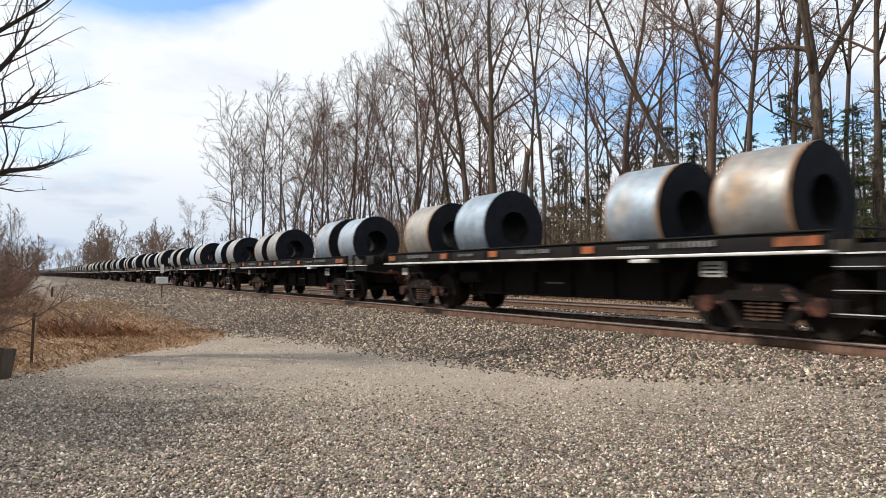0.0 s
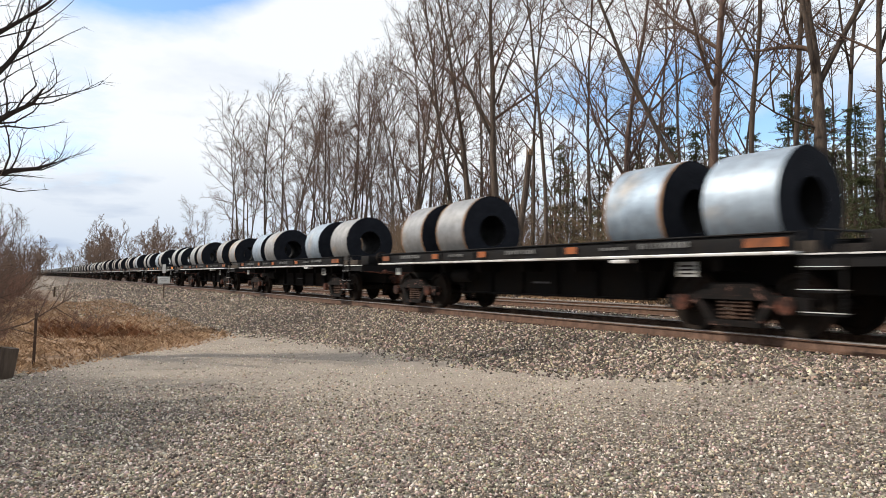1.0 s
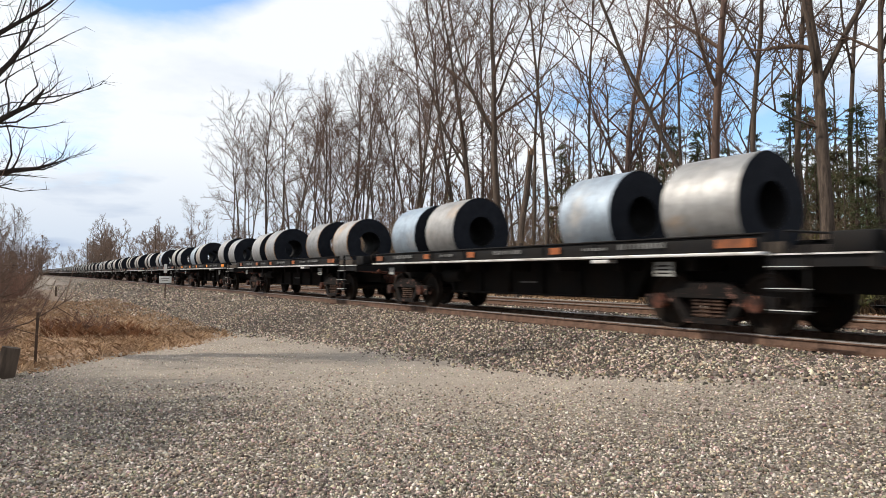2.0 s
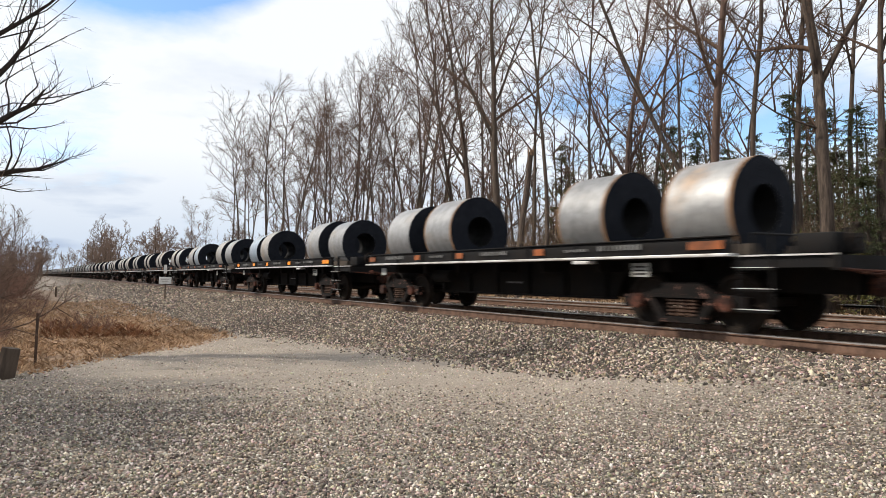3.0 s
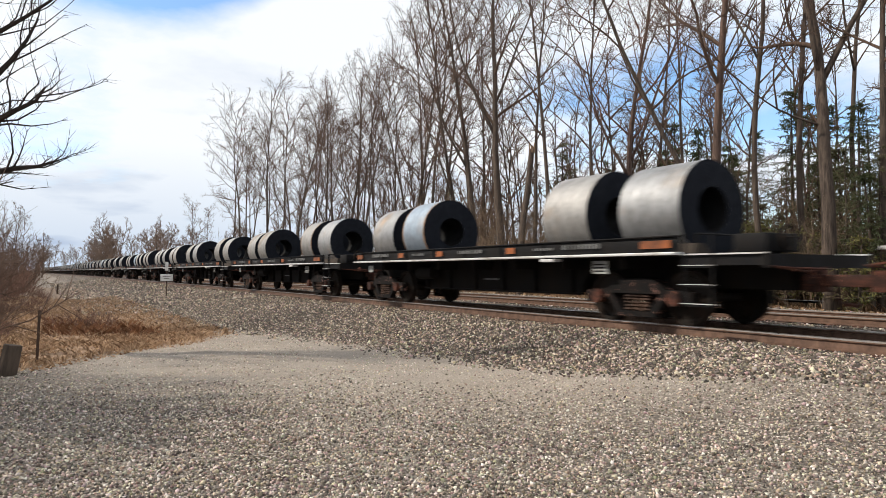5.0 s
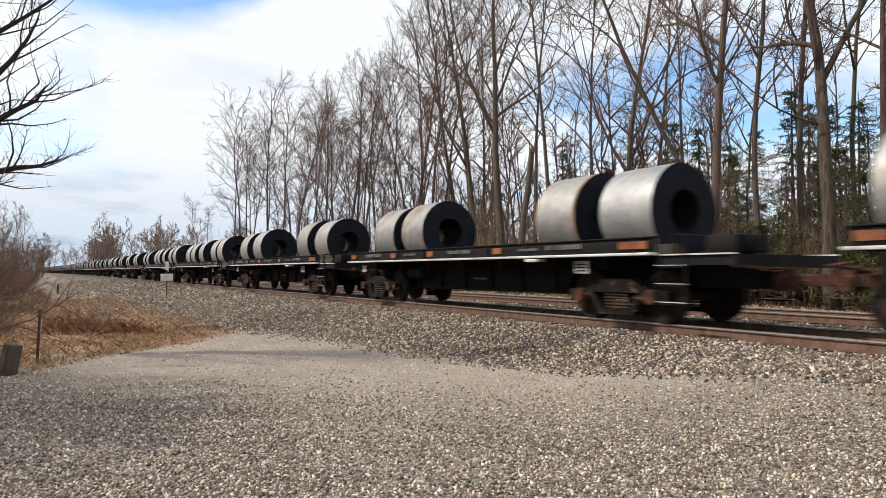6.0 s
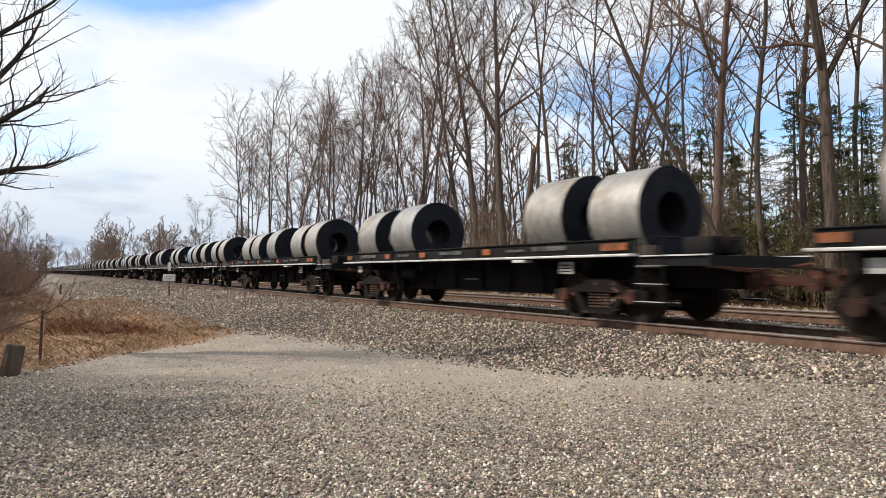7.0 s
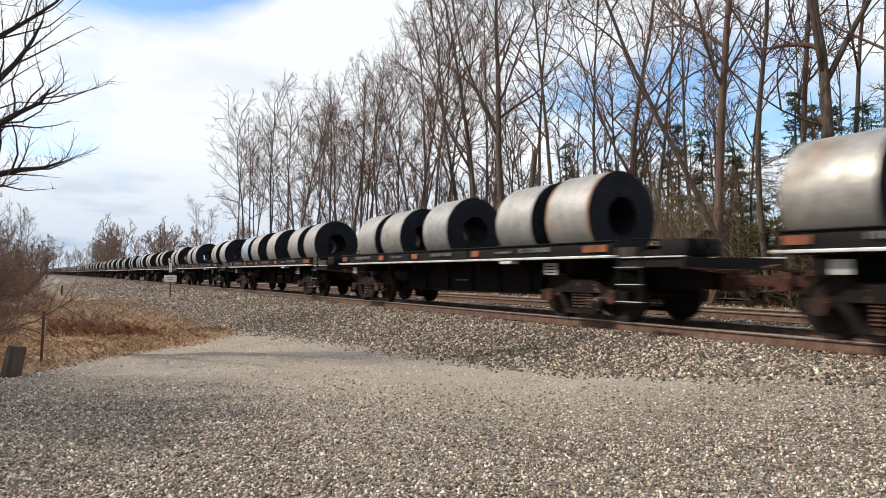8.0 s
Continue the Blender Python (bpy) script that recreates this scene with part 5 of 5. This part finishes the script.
def blade_field(name, label, material, spots, height, width, seed, flat=0.35):
    """Thin blades or leaves, one or two faces each, in one mesh."""
    g = np.random.default_rng(seed)
    n = len(spots)
    base = np.array([(x, y, ground_z(x, y)) for x, y in spots])
    a = g.random(n) * math.tau
    h = height[0] + (height[1] - height[0]) * g.random(n)
    lean = np.stack([np.cos(a), np.sin(a)], 1) * (flat * h * g.random(n) * 2)[:, None]
    wide = np.stack([-np.sin(a), np.cos(a), 0 * a], 1) * (width * (0.6 + 0.8 * g.random(n)))[:, None]
    tip = base + np.stack([lean[:, 0], lean[:, 1], h], 1)
    mid = base + np.stack([lean[:, 0] * 0.3, lean[:, 1] * 0.3, h * 0.6], 1)
    v = np.stack([base - wide, base + wide, mid + wide * 0.7, tip, mid - wide * 0.7], 1)
    f = np.array([0, 1, 2, 3, 4])[None] + 5 * np.arange(n)[:, None]
    me = bpy.data.meshes.new(name)
    me.vertices.add(n * 5)
    me.vertices.foreach_set("co", v.reshape(-1))
    me.loops.add(f.size)
    me.loops.foreach_set("vertex_index", f.reshape(-1))
    me.polygons.add(n)
    me.polygons.foreach_set("loop_start", np.arange(n) * 5)
    me.update(calc_edges=True)
    me.materials.append(material)
    return tagged(new(name, me), label, "plants", kind="stuff")


def grass_spots(seed, n, x0, x1, y0, y1, keep):
    g = np.random.default_rng(seed)
    y = y0 + (y1 - y0) * g.random(n) ** 1.4
    x = x0 + (x1 - x0) * g.random(n)
    clump = np.array([noise.noise(Vector((a * 0.9, b * 0.9, 2.0))) for a, b in zip(x, y)])
    ok = keep(x, y) & (clump + g.random(n) * 0.9 > 0.25)
    return np.stack([x, y], 1)[ok]


verge = lambda x, y: (y - 1.1 * x > 12.4) & (x < 4.3)
blade_field("dry_grass", "matted tan dry grass on the verge", M_GRASS, grass_spots(71, 42000, -6, 4.4, 11.5, 48, verge), (0.02, 0.13), 0.012, 72, 1.1)
blade_field("fallen_leaves", "dry brown fallen leaves on the verge", M_LEAF_LITTER, grass_spots(73, 40000, -7, 4.2, 10.8, 34, lambda x, y: (y - 1.1 * x > 12.0) & (x < 4.3)), (0.012, 0.04), 0.022, 74, 1.3)
blade_field("dry_grass", "russet dead weeds standing in the verge", M_RED_BRUSH, grass_spots(75, 1300, 0.2, 2.8, 19, 26, verge), (0.06, 0.26), 0.009, 76, 0.7)
blade_field("fallen_leaves", "brown leaf litter along the wood's edge", M_LEAF_LITTER, grass_spots(77, 12000, 19.5, 24, 4, 50, lambda x, y: x > 0), (0.03, 0.09), 0.05, 78, 1.0)
blade_field("dry_grass", "tan dead grass behind the tracks", M_GRASS, grass_spots(79, 12000, 20.2, 23.5, 3, 60, lambda x, y: x > 0), (0.08, 0.35), 0.010, 80, 0.6)

# ---- posts, sign ----
M_SIGN = paint_mat("white_sign_paint", (0.72, 0.72, 0.70), (0.5, 0.49, 0.46), 0.6)
M_POST = paint_mat("rusty_post", (0.055, 0.035, 0.026), (0.10, 0.055, 0.035), 0.85)
M_WOOD = bark_mat("weathered_post_wood", (0.03, 0.022, 0.017), (0.095, 0.07, 0.053))

x, y = sight(287, 6.0)
sign = tagged(new("trackside_sign"), "small white trackside sign on a thin dark post", "sign")
part("post", Mesh().box(-0.03, 0.03, -0.03, 0.03, -0.3, 1.85, 0.006), M_POST, sign)
plate = part("plate", Mesh().box(-0.31, 0.31, -0.045, -0.0305, 0.80, 1.17, 0.005), M_SIGN, sign, "white rectangular plate")
m = Mesh()
for i, w in enumerate((0.2, 0.15)):
    m.box(-w, w, -0.048, -0.0455, 1.04 - i * 0.11, 1.062 - i * 0.11)
tagged(part("marking", m, M_POST, plate, "unreadable dark marking"), kind="stuff")
part("upper_plate", Mesh().box(-0.08, 0.08, -0.045, -0.0305, 1.36, 1.82, 0.005), M_SIGN, sign, "narrow white plate")
sign.matrix_basis = pose(x, y, ground_z(x, y), 0, 0, -12)

x, y = 0.03, 13.2
post = tagged(new("fence_post"), "thin rusty steel fence post in dry grass", "post")
m = Mesh().box(-0.022, 0.022, -0.004, 0.004, -0.3, 0.86).box(-0.004, 0.004, 0.0041, 0.03, -0.3, 0.86)
for i in range(8):
    m.box(-0.012, 0.012, -0.012, -0.0041, 0.12 + i * 0.09, 0.14 + i * 0.09)
part("shaft", m, M_POST, post)
post.matrix_basis = pose(x, y, ground_z(x, y), 1, 1.5, 25)

x, y = -0.36, 11.7
post = tagged(new("wooden_stump"), "short weathered wooden post stump leaning in grass", "post")
m = Mesh()
p, r = grow(random.Random(9), (0, 0, -0.2), (0.05, 0, 1), 0.64, 0.14, 5, 0.03, 0.0, 0.85)
m.tube(p, r, 12)
part("shaft", m, M_WOOD, post, sharp=50)
post.matrix_basis = pose(x, y, ground_z(x, y), 2, 7, 0)

x, y = 1.4, 60.0
post = tagged(new("marker_stake"), "short dark marker stake beside the line", "post")
part("shaft", Mesh().box(-0.06, 0.06, -0.05, 0.05, -0.2, 0.75, 0.01), M_POST, post)
post.matrix_basis = pose(x, y, ground_z(x, y), 0, 2, 0)


def motions():
    """The train rolls along the line at a steady pace."""
    steps = [0.0, 1.0, 2.0, 3.0, 4.0, 5.0, 6.0, 7.0, 8.0]
    for ob, s in TRAIN:
        walk(ob, [(t, line_pose(s - SPEED * t)) for t in steps])
    for ob, s, radius, turn in COILS:
        lift = pose(0, 0, 1.215 + radius - 0.10, 0, turn, 0)
        walk(ob, [(t, line_pose(s - SPEED * t) @ lift) for t in steps])
    roll = math.degrees(SPEED / 0.457)
    ticks = [i / 30 for i in range(241)]
    for ws in WHEELSETS:
        at = ws.location.copy()
        walk(ws, [(t, pose(at.x, at.y, at.z, roll * t, 0, 0)) for t in ticks])


motions()
